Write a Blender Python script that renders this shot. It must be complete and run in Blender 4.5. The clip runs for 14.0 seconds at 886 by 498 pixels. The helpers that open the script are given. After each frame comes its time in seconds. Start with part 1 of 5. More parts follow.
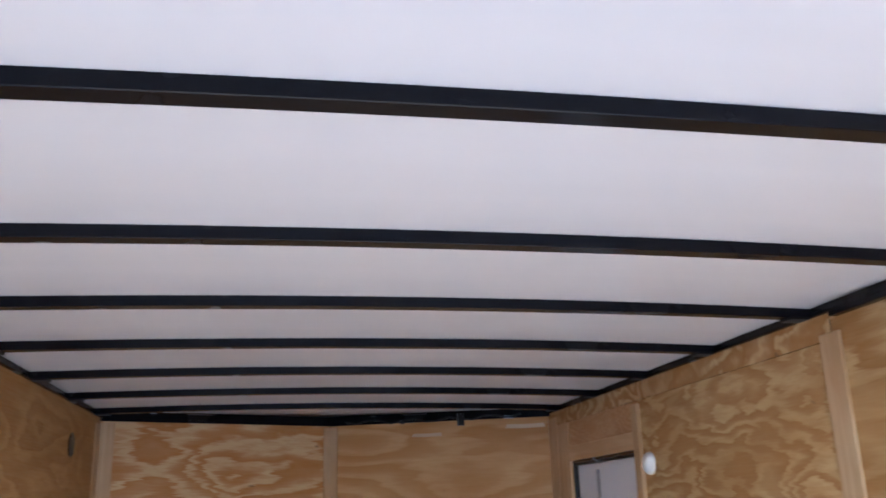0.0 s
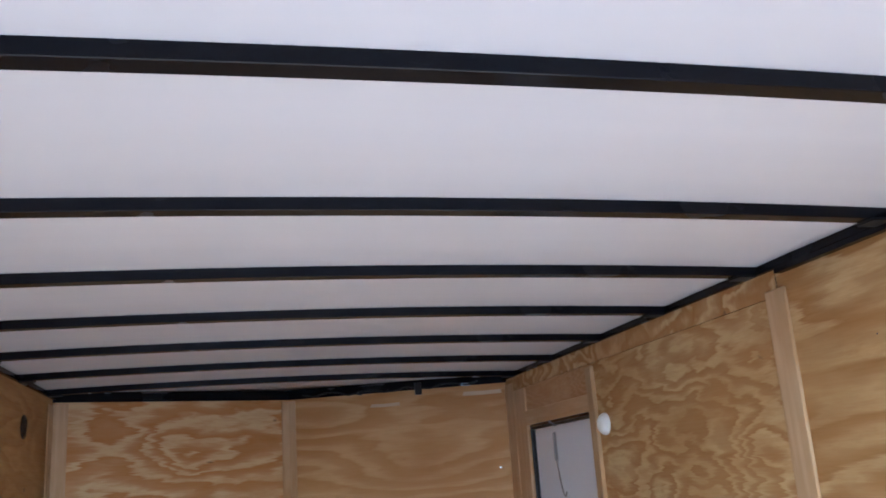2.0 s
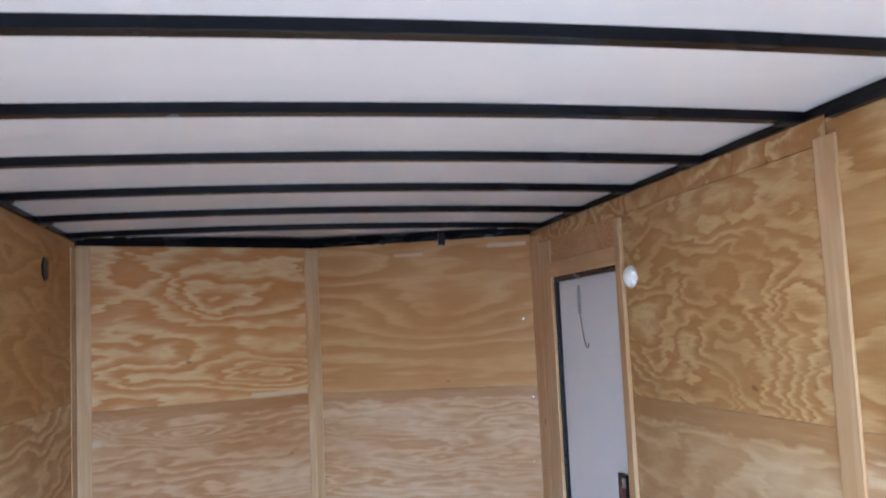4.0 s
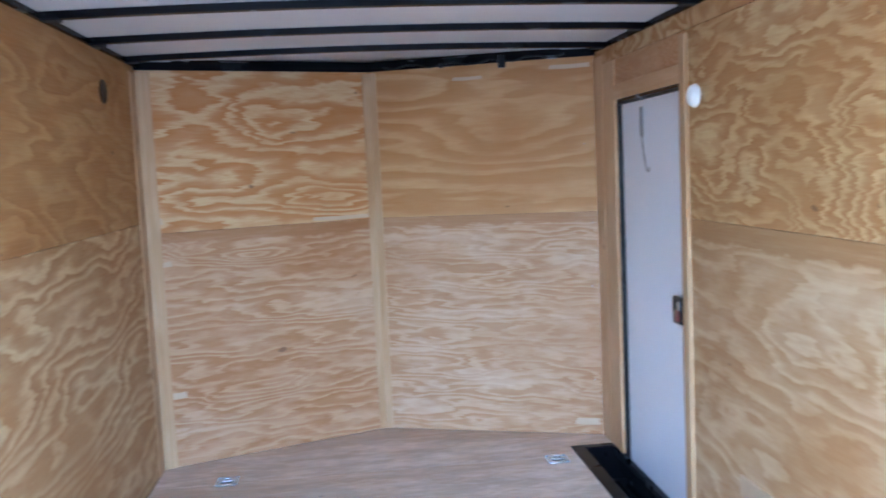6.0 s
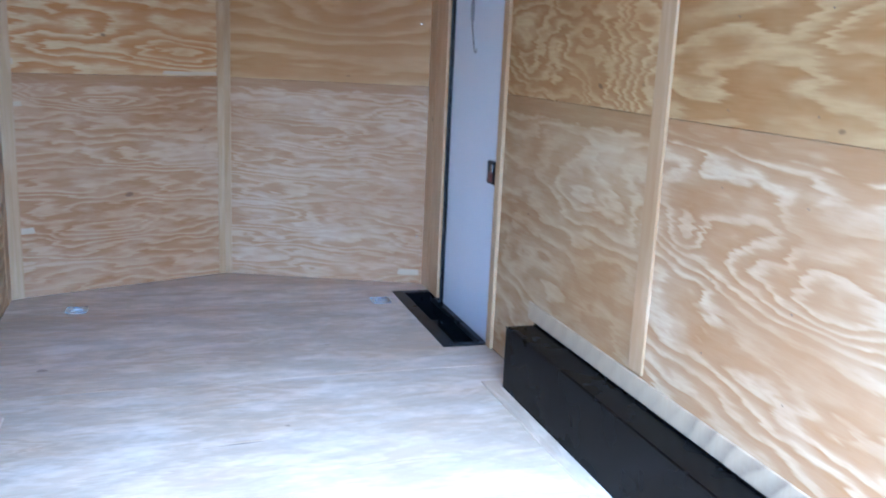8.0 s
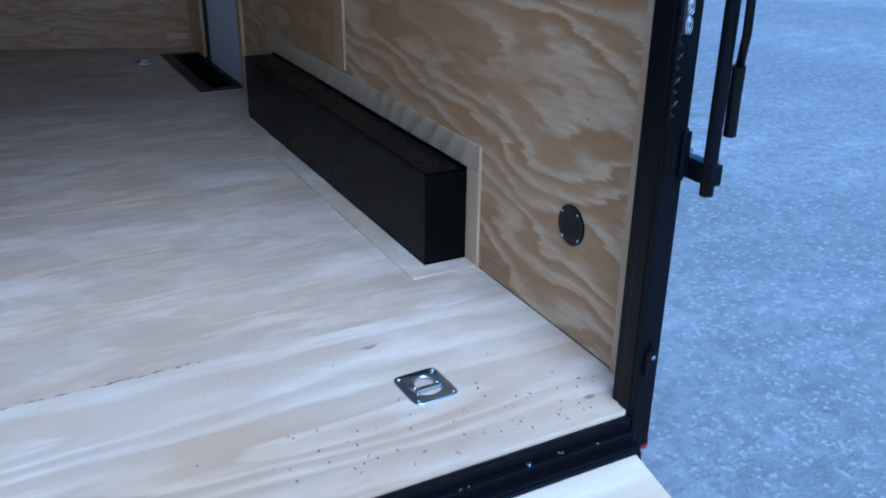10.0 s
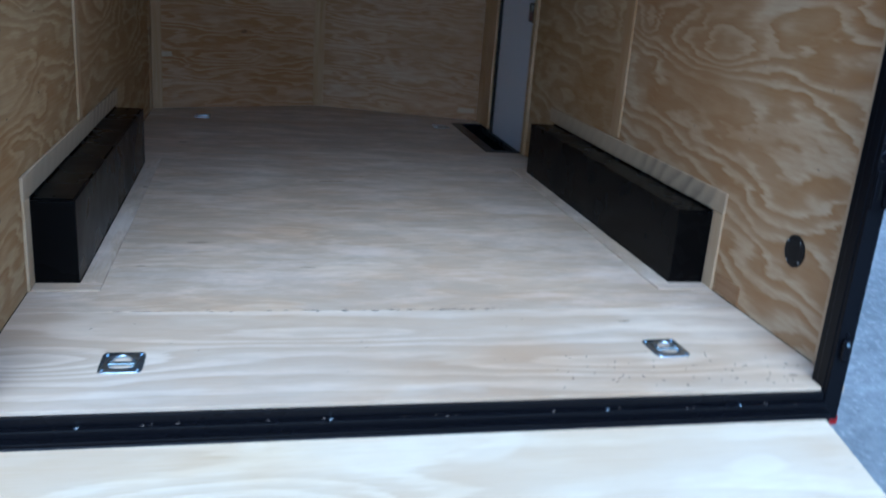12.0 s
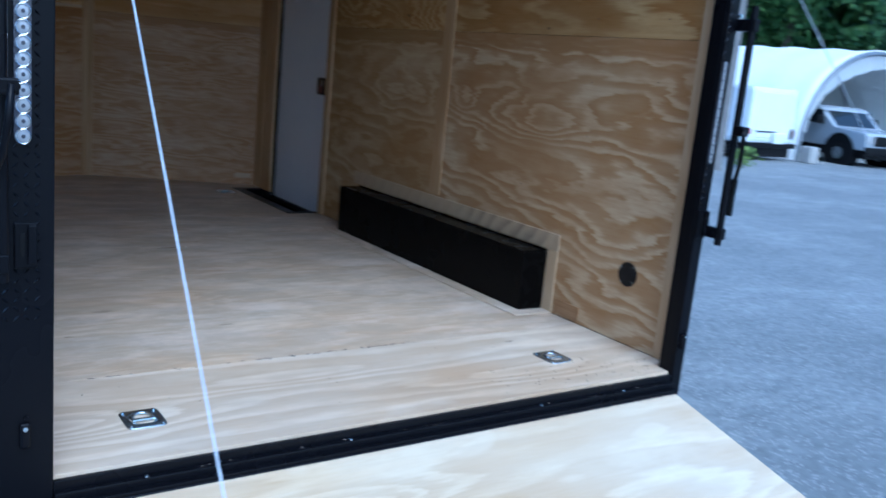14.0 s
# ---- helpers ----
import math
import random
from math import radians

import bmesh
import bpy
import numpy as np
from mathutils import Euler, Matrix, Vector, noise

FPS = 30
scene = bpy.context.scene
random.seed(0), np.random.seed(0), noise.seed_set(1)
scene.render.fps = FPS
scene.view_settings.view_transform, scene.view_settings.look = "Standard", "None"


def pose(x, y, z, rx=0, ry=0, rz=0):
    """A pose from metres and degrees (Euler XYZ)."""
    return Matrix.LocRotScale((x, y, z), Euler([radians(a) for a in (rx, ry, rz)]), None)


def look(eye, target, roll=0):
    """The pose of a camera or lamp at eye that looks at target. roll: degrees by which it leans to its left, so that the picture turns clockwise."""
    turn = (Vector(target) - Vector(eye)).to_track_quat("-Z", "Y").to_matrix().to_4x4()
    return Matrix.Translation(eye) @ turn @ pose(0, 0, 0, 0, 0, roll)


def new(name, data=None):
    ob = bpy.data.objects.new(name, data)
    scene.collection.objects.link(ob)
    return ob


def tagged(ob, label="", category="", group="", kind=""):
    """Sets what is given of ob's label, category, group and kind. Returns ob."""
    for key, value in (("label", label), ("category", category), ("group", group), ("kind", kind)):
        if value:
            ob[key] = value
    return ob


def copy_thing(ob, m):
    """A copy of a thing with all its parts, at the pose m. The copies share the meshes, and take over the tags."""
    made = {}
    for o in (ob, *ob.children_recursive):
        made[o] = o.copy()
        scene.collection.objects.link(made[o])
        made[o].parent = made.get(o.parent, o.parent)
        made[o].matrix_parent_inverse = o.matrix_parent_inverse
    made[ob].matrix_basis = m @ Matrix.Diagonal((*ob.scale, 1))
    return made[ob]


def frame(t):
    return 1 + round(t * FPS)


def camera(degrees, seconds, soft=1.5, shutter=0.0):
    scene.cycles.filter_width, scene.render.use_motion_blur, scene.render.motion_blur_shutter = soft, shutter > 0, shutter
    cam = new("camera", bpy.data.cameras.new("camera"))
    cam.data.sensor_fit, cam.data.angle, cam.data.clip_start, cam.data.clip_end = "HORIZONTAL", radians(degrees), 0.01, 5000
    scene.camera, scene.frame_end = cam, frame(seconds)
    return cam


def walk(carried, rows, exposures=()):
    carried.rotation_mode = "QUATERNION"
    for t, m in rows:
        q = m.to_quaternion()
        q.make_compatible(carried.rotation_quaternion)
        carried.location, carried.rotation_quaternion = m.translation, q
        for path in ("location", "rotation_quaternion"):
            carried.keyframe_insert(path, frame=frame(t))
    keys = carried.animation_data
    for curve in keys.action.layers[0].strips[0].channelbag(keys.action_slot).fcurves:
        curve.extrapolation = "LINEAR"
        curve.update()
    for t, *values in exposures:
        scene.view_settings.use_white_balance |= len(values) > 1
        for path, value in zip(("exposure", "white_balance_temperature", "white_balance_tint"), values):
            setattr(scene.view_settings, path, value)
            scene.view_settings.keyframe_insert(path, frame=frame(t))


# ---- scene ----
cam = camera(54.0, 14.0, 1.7, 0.5)
PATH = [
    (0, (-0.297, -0.353, 1.651), (0.061, 1.531, 2.221), -1.7),
    (0.5, (-0.316, -0.394, 1.638), (0.165, 1.465, 2.196), -2.7),
    (1, (-0.329, -0.407, 1.631), (0.19, 1.448, 2.167), -2.9),
    (1.5, (-0.31, -0.388, 1.63), (0.189, 1.487, 2.118), -4.0),
    (2, (-0.304, -0.358, 1.635), (0.161, 1.521, 2.139), -4.0),
    (2.2, (-0.261, -0.333, 1.642), (0.184, 1.552, 2.141), -4.4),
    (4.3, (-0.26, -0.215, 1.61), (0.129, 1.743, 1.727), -2.5),
    (4.5, (-0.256, -0.21, 1.599), (0.125, 1.751, 1.674), -2.5),
    (5, (-0.238, -0.207, 1.594), (0.12, 1.761, 1.558), -2.6),
    (5.5, (-0.236, -0.209, 1.587), (0.093, 1.76, 1.462), -2.4),
    (6, (-0.171, -0.19, 1.567), (0.044, 1.789, 1.379), -2.6),
    (6.5, (-0.222, -0.218, 1.583), (-0.278, 1.776, 1.445), -3.4),
    (6.8, (-0.328, -0.237, 1.559), (-0.494, 1.749, 1.396), -0.9),
    (7, (-0.273, -0.32, 1.582), (-0.414, 1.666, 1.385), -0.7),
    (7.2, (-0.233, -0.333, 1.539), (-0.190, 1.656, 1.330), 0.3),
    (7.5, (-0.268, -0.522, 1.453), (0.056, 1.433, 1.181), 0.0),
    (7.7, (-0.324, -0.586, 1.476), (0.132, 1.332, 1.139), 0.9),
    (8, (-0.385, -0.768, 1.487), (0.225, 1.085, 1.049), 2.6),
    (8.2, (-0.205, -0.739, 1.418), (0.403, 1.109, 0.956), 0.4),
    (8.5, (-0.14, -0.883, 1.282), (0.663, 0.849, 0.686), 3.0),
    (8.8, (-0.049, -0.969, 1.228), (0.880, 0.656, 0.522), 4.9),
    (9, (0.028, -0.995, 1.189), (0.965, 0.589, 0.405), 3.0),
    (9.2, (0.021, -1.06, 1.17), (0.961, 0.514, 0.371), 2.4),
    (11.3, (-0.155, -1.774, 1.127), (0.375, 0.015, 0.406), 2.2),
    (11.5, (-0.232, -1.846, 1.137), (0.25, -0.014, 0.497), 4.0),
    (11.8, (-0.434, -2.039, 1.11), (-0.004, -0.158, 0.584), 5.3),
    (12, (-0.516, -2.133, 1.088), (-0.085, -0.274, 0.487), 4.4),
    (12.2, (-0.651, -2.189, 1.080), (-0.124, -0.355, 0.482), 4.6),
    (12.5, (-0.763, -2.232, 1.085), (-0.316, -0.363, 0.531), 5.1),
    (12.8, (-0.922, -2.273, 1.059), (-0.528, -0.367, 0.603), 3.7),
    (13, (-1.027, -2.239, 1.021), (-0.468, -0.386, 0.514), 2.6),
    (13.2, (-1.142, -2.220, 1.051), (-0.407, -0.429, 0.547), 2.1),
    (13.5, (-1.261, -2.26, 1.107), (-0.462, -0.49, 0.628), 4.8),
    (13.8, (-1.409, -2.288, 1.098), (-0.409, -0.605, 0.689), 5.3),
    (14, (-1.559, -2.286, 1.112), (-0.437, -0.681, 0.704), 5.6),
]
EXPOSURES = [(0, 3.33, 4790, 9), (2.2, 3.25, 4740, 8), (4.3, 3.78, 4580, 5), (5.3, 3.95, 4270, 4), (7.0, 3.95, 4030, 4), (7.5, 3.95, 3880, 3), (8.2, 3.4, 3880, 2), (8.6, 2.85, 3820, 1), (9.2, 1.78, 3830, 4), (11.3, 0.5, 4250, 0), (11.6, 0.62, 4250, 0), (12.0, 0.93, 4270, 0), (12.5, 0.90, 4310, 1), (14.0, 0.88, 4360, 1)]
walk(cam, [(t, look(eye, target, roll)) for t, eye, target, roll in PATH], EXPOSURES)

# ---- daylight: bright overcast, the soft sun stands behind the trailer ----
SUN_ELEVATION, SUN_TURN = radians(50), radians(187)
world = bpy.data.worlds.new("sky")
scene.world = world
world.use_nodes = True
wn = world.node_tree
sky = wn.nodes.new("ShaderNodeTexSky")
sky.sky_type, sky.sun_disc = "NISHITA", False
sky.sun_elevation, sky.sun_rotation = SUN_ELEVATION, SUN_TURN
sky.air_density, sky.dust_density, sky.ozone_density = 1.0, 2.0, 1.0
wn.links.new(sky.outputs["Color"], wn.nodes["Background"].inputs["Color"])
wn.nodes["Background"].inputs["Strength"].default_value = 0.15
sun = new("sun", bpy.data.lights.new("sun", "SUN"))
sun.data.energy, sun.data.angle, sun.data.color = 1.0, radians(45), (1.0, 0.97, 0.92)
sun_way = Vector((math.sin(SUN_TURN) * math.cos(SUN_ELEVATION), math.cos(SUN_TURN) * math.cos(SUN_ELEVATION), math.sin(SUN_ELEVATION)))
sun.matrix_world = look(sun_way * 30, (0, 0, 0))


# ---- materials ----
class Nodes:
    """A short way to wire a node material."""

    def __init__(self, name):
        self.mat = bpy.data.materials.new(name)
        self.mat.use_nodes = True
        self.tree = self.mat.node_tree
        self.bsdf = self.tree.nodes["Principled BSDF"]

    def add(self, kind, **values):
        node = self.tree.nodes.new("ShaderNode" + kind)
        for key, value in values.items():
            if key == "operation":
                node.operation = value
            elif key == "blend":
                node.blend_type = value
            elif key == "data":
                node.data_type = value
        return node

    def put(self, socket, value):
        if isinstance(value, bpy.types.NodeSocket):
            self.tree.links.new(value, socket)
        else:
            socket.default_value = value

    def math(self, op, a, b=0.0, c=0.0):
        node = self.add("Math", operation=op)
        for i, v in enumerate((a, b, c)):
            self.put(node.inputs[i], v)
        return node.outputs[0]

    def vec(self, op, a, b):
        node = self.add("VectorMath", operation=op)
        self.put(node.inputs[0], a)
        self.put(node.inputs[1], b)
        return node.outputs[0]

    def noise(self, at, scale, detail=2.0, rough=0.5, distort=0.0):
        node = self.add("TexNoise")
        self.put(node.inputs["Vector"], at)
        for key, v in (("Scale", scale), ("Detail", detail), ("Roughness", rough), ("Distortion", distort)):
            self.put(node.inputs[key], v)
        return node.outputs["Fac"]

    def ramp(self, fac, *stops):
        node = self.add("ValToRGB")
        self.put(node.inputs[0], fac)
        els = node.color_ramp.elements
        els[0].position, els[1].position = stops[0][0], stops[-1][0]
        for at, _ in stops[1:-1]:
            els.new(at)
        for el, (_, col) in zip(els, stops):
            el.color = (*col, 1) if isinstance(col, tuple) else (col, col, col, 1)
        return node.outputs[0]

    def mix(self, fac, a, b, blend="MIX"):
        node = self.add("Mix", data="RGBA", blend=blend)
        self.put(node.inputs[0], fac)
        self.put(node.inputs[6], (*a, 1) if isinstance(a, tuple) else a)
        self.put(node.inputs[7], (*b, 1) if isinstance(b, tuple) else b)
        return node.outputs[2]

    def bump(self, height, strength, distance=0.002):
        node = self.add("Bump")
        self.put(node.inputs["Strength"], strength)
        self.put(node.inputs["Distance"], distance)
        self.put(node.inputs["Height"], height)
        self.put(self.bsdf.inputs["Normal"], node.outputs[0])

    def set(self, **values):
        names = {"color": "Base Color", "rough": "Roughness", "metal": "Metallic", "spec": "Specular IOR Level", "glass": "Transmission Weight", "coat": "Coat Weight"}
        for key, v in values.items():
            if isinstance(v, tuple) and len(v) == 3:
                v = (*v, 1)
            self.put(self.bsdf.inputs[names[key]], v)
        return self.mat


def plywood(name, light, dark, contrast, rings, stretch=(0.55, 2.1), dirt=0.0, flame=0.26, slope=(0.0, 0.0), figure=(), wander=0.0, bleached=0.55, blotched=0.8, greyed=0.0, edge=0.0):
    """Rotary-cut pine ply: contour bands with flame tips, fine fibre, pale filler patches, small dark nicks. Grain runs along local x.
    figure: the sheet's own eyes and cathedrals, rings round (u, v) with the reach (along, across) and so many rings each; slope then counts rings
    a metre, and wander the rings by which the lines stray. greyed: raised grey fibre in drifts along the grain. edge: the height at which a
    brown, tight-ringed border begins."""
    n = Nodes(name)
    obj = n.add("TexCoord").outputs["Object"]
    rnd = n.add("ObjectInfo").outputs["Random"]
    shift = n.add("CombineXYZ")
    n.put(shift.inputs[0], n.math("MULTIPLY", rnd, 37.0))
    n.put(shift.inputs[1], n.math("MULTIPLY", rnd, 91.0))
    n.put(shift.inputs[2], n.math("MULTIPLY", rnd, 53.0))
    p = n.vec("ADD", obj, shift.outputs[0])
    # flame tips: lines are pushed along the grain by a fast noise across it
    jag = n.noise(n.vec("MULTIPLY", p, (3.0, 1.0, 52.0)), 1.0, 3.0, 0.6)
    push = n.add("CombineXYZ")
    n.put(push.inputs[0], n.math("MULTIPLY", n.math("SUBTRACT", jag, 0.5), flame))
    q = n.vec("ADD", p, push.outputs[0])
    hill = n.noise(n.vec("MULTIPLY", q, (stretch[0], 0.0, stretch[1])), 1.0, 2.5, 0.45, 0.25)
    part_z, part_q = n.add("SeparateXYZ"), n.add("SeparateXYZ")
    n.put(part_z.inputs[0], obj)
    n.put(part_q.inputs[0], n.vec("ADD", obj, push.outputs[0]))
    ripple = n.noise(n.vec("MULTIPLY", q, (stretch[0] * 3.0, 0.0, stretch[1] * 3.2)), 1.0, 2.0, 0.5)
    if figure:
        level = n.math("MULTIPLY", n.math("SUBTRACT", hill, 0.5), wander * 2.0)
        level = n.math("MULTIPLY_ADD", part_z.outputs[2], slope[1], level)
        level = n.math("MULTIPLY_ADD", part_q.outputs[0], slope[0], level)
        for u, v, along, across, height in figure:
            du = n.math("DIVIDE", n.math("SUBTRACT", part_q.outputs[0], u), along)
            dv = n.math("DIVIDE", n.math("SUBTRACT", part_q.outputs[2], v), across)
            away = n.math("MULTIPLY_ADD", du, du, n.math("MULTIPLY", dv, dv))
            level = n.math("MULTIPLY_ADD", n.math("POWER", 2.718, n.math("MULTIPLY", away, -1.0)), height, level)
        saw = n.math("FRACT", n.math("MULTIPLY_ADD", ripple, 0.8, n.math("ADD", level, 40.0)))
    else:
        lean = n.math("MULTIPLY", n.math("SUBTRACT", n.math("FRACT", n.math("MULTIPLY", rnd, 13.7)), 0.4), 0.6)
        hill = n.math("MULTIPLY_ADD", part_z.outputs[2], n.math("ADD", lean, slope[1]), hill)
        hill = n.math("MULTIPLY_ADD", part_z.outputs[0], slope[0], hill)
        turns = n.math("MULTIPLY_ADD", n.math("FRACT", n.math("MULTIPLY", rnd, 7.31)), rings * 0.6, rings * 0.7)
        saw = n.math("FRACT", n.math("ADD", n.math("MULTIPLY", hill, turns), n.math("MULTIPLY", ripple, 0.9)))
    # each ring: pale early wood, tan, then a dark late line that ends sharply
    band = n.ramp(saw, (0.0, 0.75), (0.08, 1.0), (0.28, 0.9), (0.40, 0.35), (0.52, 0.05), (0.60, 0.0), (0.88, 0.0), (0.96, 0.3), (1.0, 0.75))
    late = n.ramp(saw, (0.48, 0.0), (0.76, 0.6), (0.88, 1.0), (0.97, 0.0))
    # rings fade out in places, sharp elsewhere
    calm = n.ramp(n.noise(n.vec("MULTIPLY", p, (0.9, 1.0, 2.0)), 1.3, 3.0, 0.6), (0.32, 0.25), (0.52, 1.0))
    ragged = n.ramp(n.noise(n.vec("MULTIPLY", p, (9.0, 1.0, 55.0)), 1.0, 3.0, 0.65), (0.32, 0.45), (0.58, 1.0))
    mask = n.math("MULTIPLY", n.math("MULTIPLY", calm, ragged), contrast)
    base = tuple(b * 0.68 + a * 0.32 for a, b in zip(light, dark))
    col = n.mix(n.math("MULTIPLY", band, mask), base, light)
    col = n.mix(n.math("MULTIPLY", n.math("MULTIPLY", late, mask), 0.6), col, dark)
    bleach = n.ramp(n.noise(n.vec("MULTIPLY", p, (1.5, 1.0, 4.2)), 1.0, 4.0, 0.62), (0.50, 0.0), (0.72, bleached))
    col = n.mix(bleach, col, light)
    if greyed:
        drift = n.noise(n.vec("ADD", n.vec("MULTIPLY", p, (2.3, 1.0, 7.5)), (8.3, 0.0, 4.1)), 1.0, 5.0, 0.66)
        col = n.mix(n.ramp(drift, (0.48, 0.0), (0.60, greyed)), col, tuple(c * k for c, k in zip(light, (1.0, 1.04, 1.17))))
    if edge:
        teeth = n.noise(n.vec("MULTIPLY", p, (5.5, 1.0, 9.0)), 1.0, 3.0, 0.6)
        rise = n.math("MULTIPLY_ADD", n.math("SUBTRACT", teeth, 0.5), 0.09, n.math("SUBTRACT", part_z.outputs[2], edge))
        worn = n.ramp(n.noise(n.vec("MULTIPLY", p, (2.6, 1.0, 30.0)), 1.0, 4.0, 0.6), (0.34, 0.6), (0.56, 1.0))
        brown = n.math("MULTIPLY", n.ramp(rise, (0.0, 0.0), (0.014, 1.0)), worn)
        col = n.mix(brown, col, tuple(a * 0.18 + b * 0.78 for a, b in zip(light, dark)))
    fibre = n.noise(n.vec("MULTIPLY", p, (5.0, 5.0, 170.0)), 1.0, 3.0, 0.7)
    col = n.mix(n.ramp(fibre, (0.35, 0.0), (0.75, 0.5)), col, (0.93, 0.86, 0.76), "MULTIPLY")
    blotch = n.noise(n.vec("MULTIPLY", p, (1.2, 1.0, 2.4)), 1.0, 3.0, 0.55)
    col = n.mix(n.ramp(blotch, (0.40, 0.0), (0.66, blotched)), col, (0.86, 0.74, 0.60), "MULTIPLY")
    fill = n.ramp(n.noise(n.vec("MULTIPLY", p, (3.0, 1.0, 8.0)), 1.0, 1.0), (0.66, 0.0), (0.72, 0.75))
    col = n.mix(n.math("MULTIPLY", fill, 0.30), col, tuple(min(1.0, c * 1.06) for c in light))
    nick = n.ramp(n.noise(n.vec("MULTIPLY", p, (9.0, 1.0, 17.0)), 1.0, 0.0), (0.86, 0.0), (0.88, 1.0))
    col = n.mix(n.math("MULTIPLY", nick, 0.6), col, (0.10, 0.055, 0.03))
    if dirt:
        grey = n.noise(n.vec("MULTIPLY", p, (3.0, 1.0, 6.5)), 1.0, 5.0, 0.7)
        col = n.mix(n.math("MULTIPLY", n.ramp(grey, (0.42, 0.0), (0.60, 1.0)), dirt), col, (0.425, 0.335, 0.236))
    n.bump(n.math("ADD", n.math("MULTIPLY", fibre, 0.6), n.math("MULTIPLY", band, 0.4)), 0.35, 0.0012)
    return n.set(color=col, rough=n.ramp(fibre, (0.3, 0.50), (0.7, 0.66)), spec=0.3)


PLY_WARM = plywood("amber_pine_plywood", (0.475, 0.328, 0.148), (0.255, 0.115, 0.022), 1.1, 8.0, (1.0, 4.0))
PLY_SMOOTH = plywood("smooth_amber_plywood", (0.450, 0.290, 0.118), (0.265, 0.122, 0.028), 0.7, 9.0, (1.0, 4.0), flame=0.1, bleached=0.3)
PLY_FINE = plywood("fine_grained_plywood", (0.600, 0.430, 0.250), (0.395, 0.205, 0.068), 0.6, 14.0, (1.6, 5.5), 0.04, 0.20, (0.0, 0.7))
PLY_PLANK = plywood("curly_plank_plywood", (0.560, 0.415, 0.215), (0.310, 0.145, 0.028), 1.15, 7.0, (5.5, 3.2), 0.0, 0.02)
# the nose sheets
PLY_BOLD = plywood("flame_pine_plywood", (0.555, 0.388, 0.192), (0.364, 0.140, 0.018), 1.15, 9.0, (2.2, 5.0), 0.0, 0.24, (0.8, 2.2),
                   ((0.84, 0.58, 0.52, 0.20, 2.6), (0.72, 0.55, 0.22, 0.09, 0.9), (0.06, 0.60, 0.14, 0.24, 1.8), (1.05, 0.14, 0.66, 0.085, 3.2), (0.22, 0.17, 0.25, 0.07, 1.1)), 1.7, 0.1, 0.4)
PLY_NOSE = plywood("amber_nose_plywood", (0.530, 0.344, 0.154), (0.356, 0.168, 0.042), 0.75, 9.0, (0.9, 5.0), 0.0, 0.10, (0.0, 6.0),
                   ((0.85, 0.45, 0.5, 0.2, 2.0), (0.2, 0.75, 0.4, 0.1, 1.5)), 1.6, 0.3)
PLY_EYED = plywood("fine_eyed_plywood", (0.500, 0.348, 0.202), (0.300, 0.134, 0.036), 0.85, 14.0, (2.2, 8.0), 0.0, 0.20, (0.8, 16.0),
                   ((0.58, 1.12, 0.26, 0.045, 3.4), (0.22, 1.19, 0.10, 0.06, 2.2), (0.95, 0.78, 0.4, 0.06, 2.0), (0.55, 0.38, 0.35, 0.06, 2.5), (0.7, 1.27, 0.9, 0.035, 2.0)), 2.6, 0.15, greyed=0.42, edge=1.21)
PLY_STREAK = plywood("streaked_plywood", (0.545, 0.402, 0.255), (0.330, 0.165, 0.056), 0.72, 14.0, (2.2, 9.0), 0.0, 0.22, (0.8, 18.0),
                     ((0.8, 0.88, 0.5, 0.08, 2.0), (0.45, 0.35, 0.3, 0.05, 1.5), (0.8, 1.25, 0.7, 0.035, 2.5)), 3.2, 0.35, greyed=0.42, edge=1.215)
# the side walls
PLY_SWIRL = plywood("swirled_pine_plywood", (0.540, 0.395, 0.192), (0.300, 0.138, 0.028), 0.95, 9.0, (3.0, 5.6), 0.0, 0.16, (0.0, 10.0),
                    ((1.50, 0.0, 0.50, 0.42, 9.0), (0.35, 0.12, 0.34, 0.12, 2.2), (0.70, 0.24, 0.12, 0.08, 1.4), (0.9, 0.62, 0.5, 0.06, 1.2)), 3.0, 0.45, 0.6)
PLY_WALL = plywood("pine_plywood", (0.520, 0.395, 0.230), (0.300, 0.158, 0.046), 0.75, 9.0, (2.0, 5.0), 0.0, 0.2, (0.4, 6.0),
                   ((0.95, 0.93, 0.36, 0.12, 2.6), (0.25, 0.98, 0.3, 0.16, 1.5), (0.5, 0.45, 0.4, 0.12, 1.6), (0.8, 1.27, 0.9, 0.05, 2.4)), 2.4, 0.6, greyed=0.25, edge=1.225)
PLY_PALE = plywood("bold_pale_plywood", (0.555, 0.425, 0.265), (0.290, 0.138, 0.034), 0.92, 9.0, (1.9, 5.0), 0.0, 0.15, (1.5, 9.5),
                   ((0.82, 0.90, 0.46, 0.095, 2.9), (0.20, 0.94, 0.10, 0.09, 1.9), (1.42, 0.46, 0.30, 0.09, 1.7), (0.7, 0.55, 0.6, 0.07, 1.3), (1.0, 1.28, 1.2, 0.04, 1.6)), 2.4, 0.35, 0.7, edge=1.225)
PLY_LEFT = plywood("flowing_pine_plywood", (0.515, 0.385, 0.212), (0.268, 0.130, 0.032), 1.0, 9.0, (1.4, 4.6), 0.0, 0.16, (-1.2, 11.0),
                   ((0.75, 0.80, 0.45, 0.08, 2.0), (0.3, 1.0, 0.35, 0.06, 1.0), (1.6, 0.6, 0.5, 0.1, 1.8)), 2.9, 0.45)
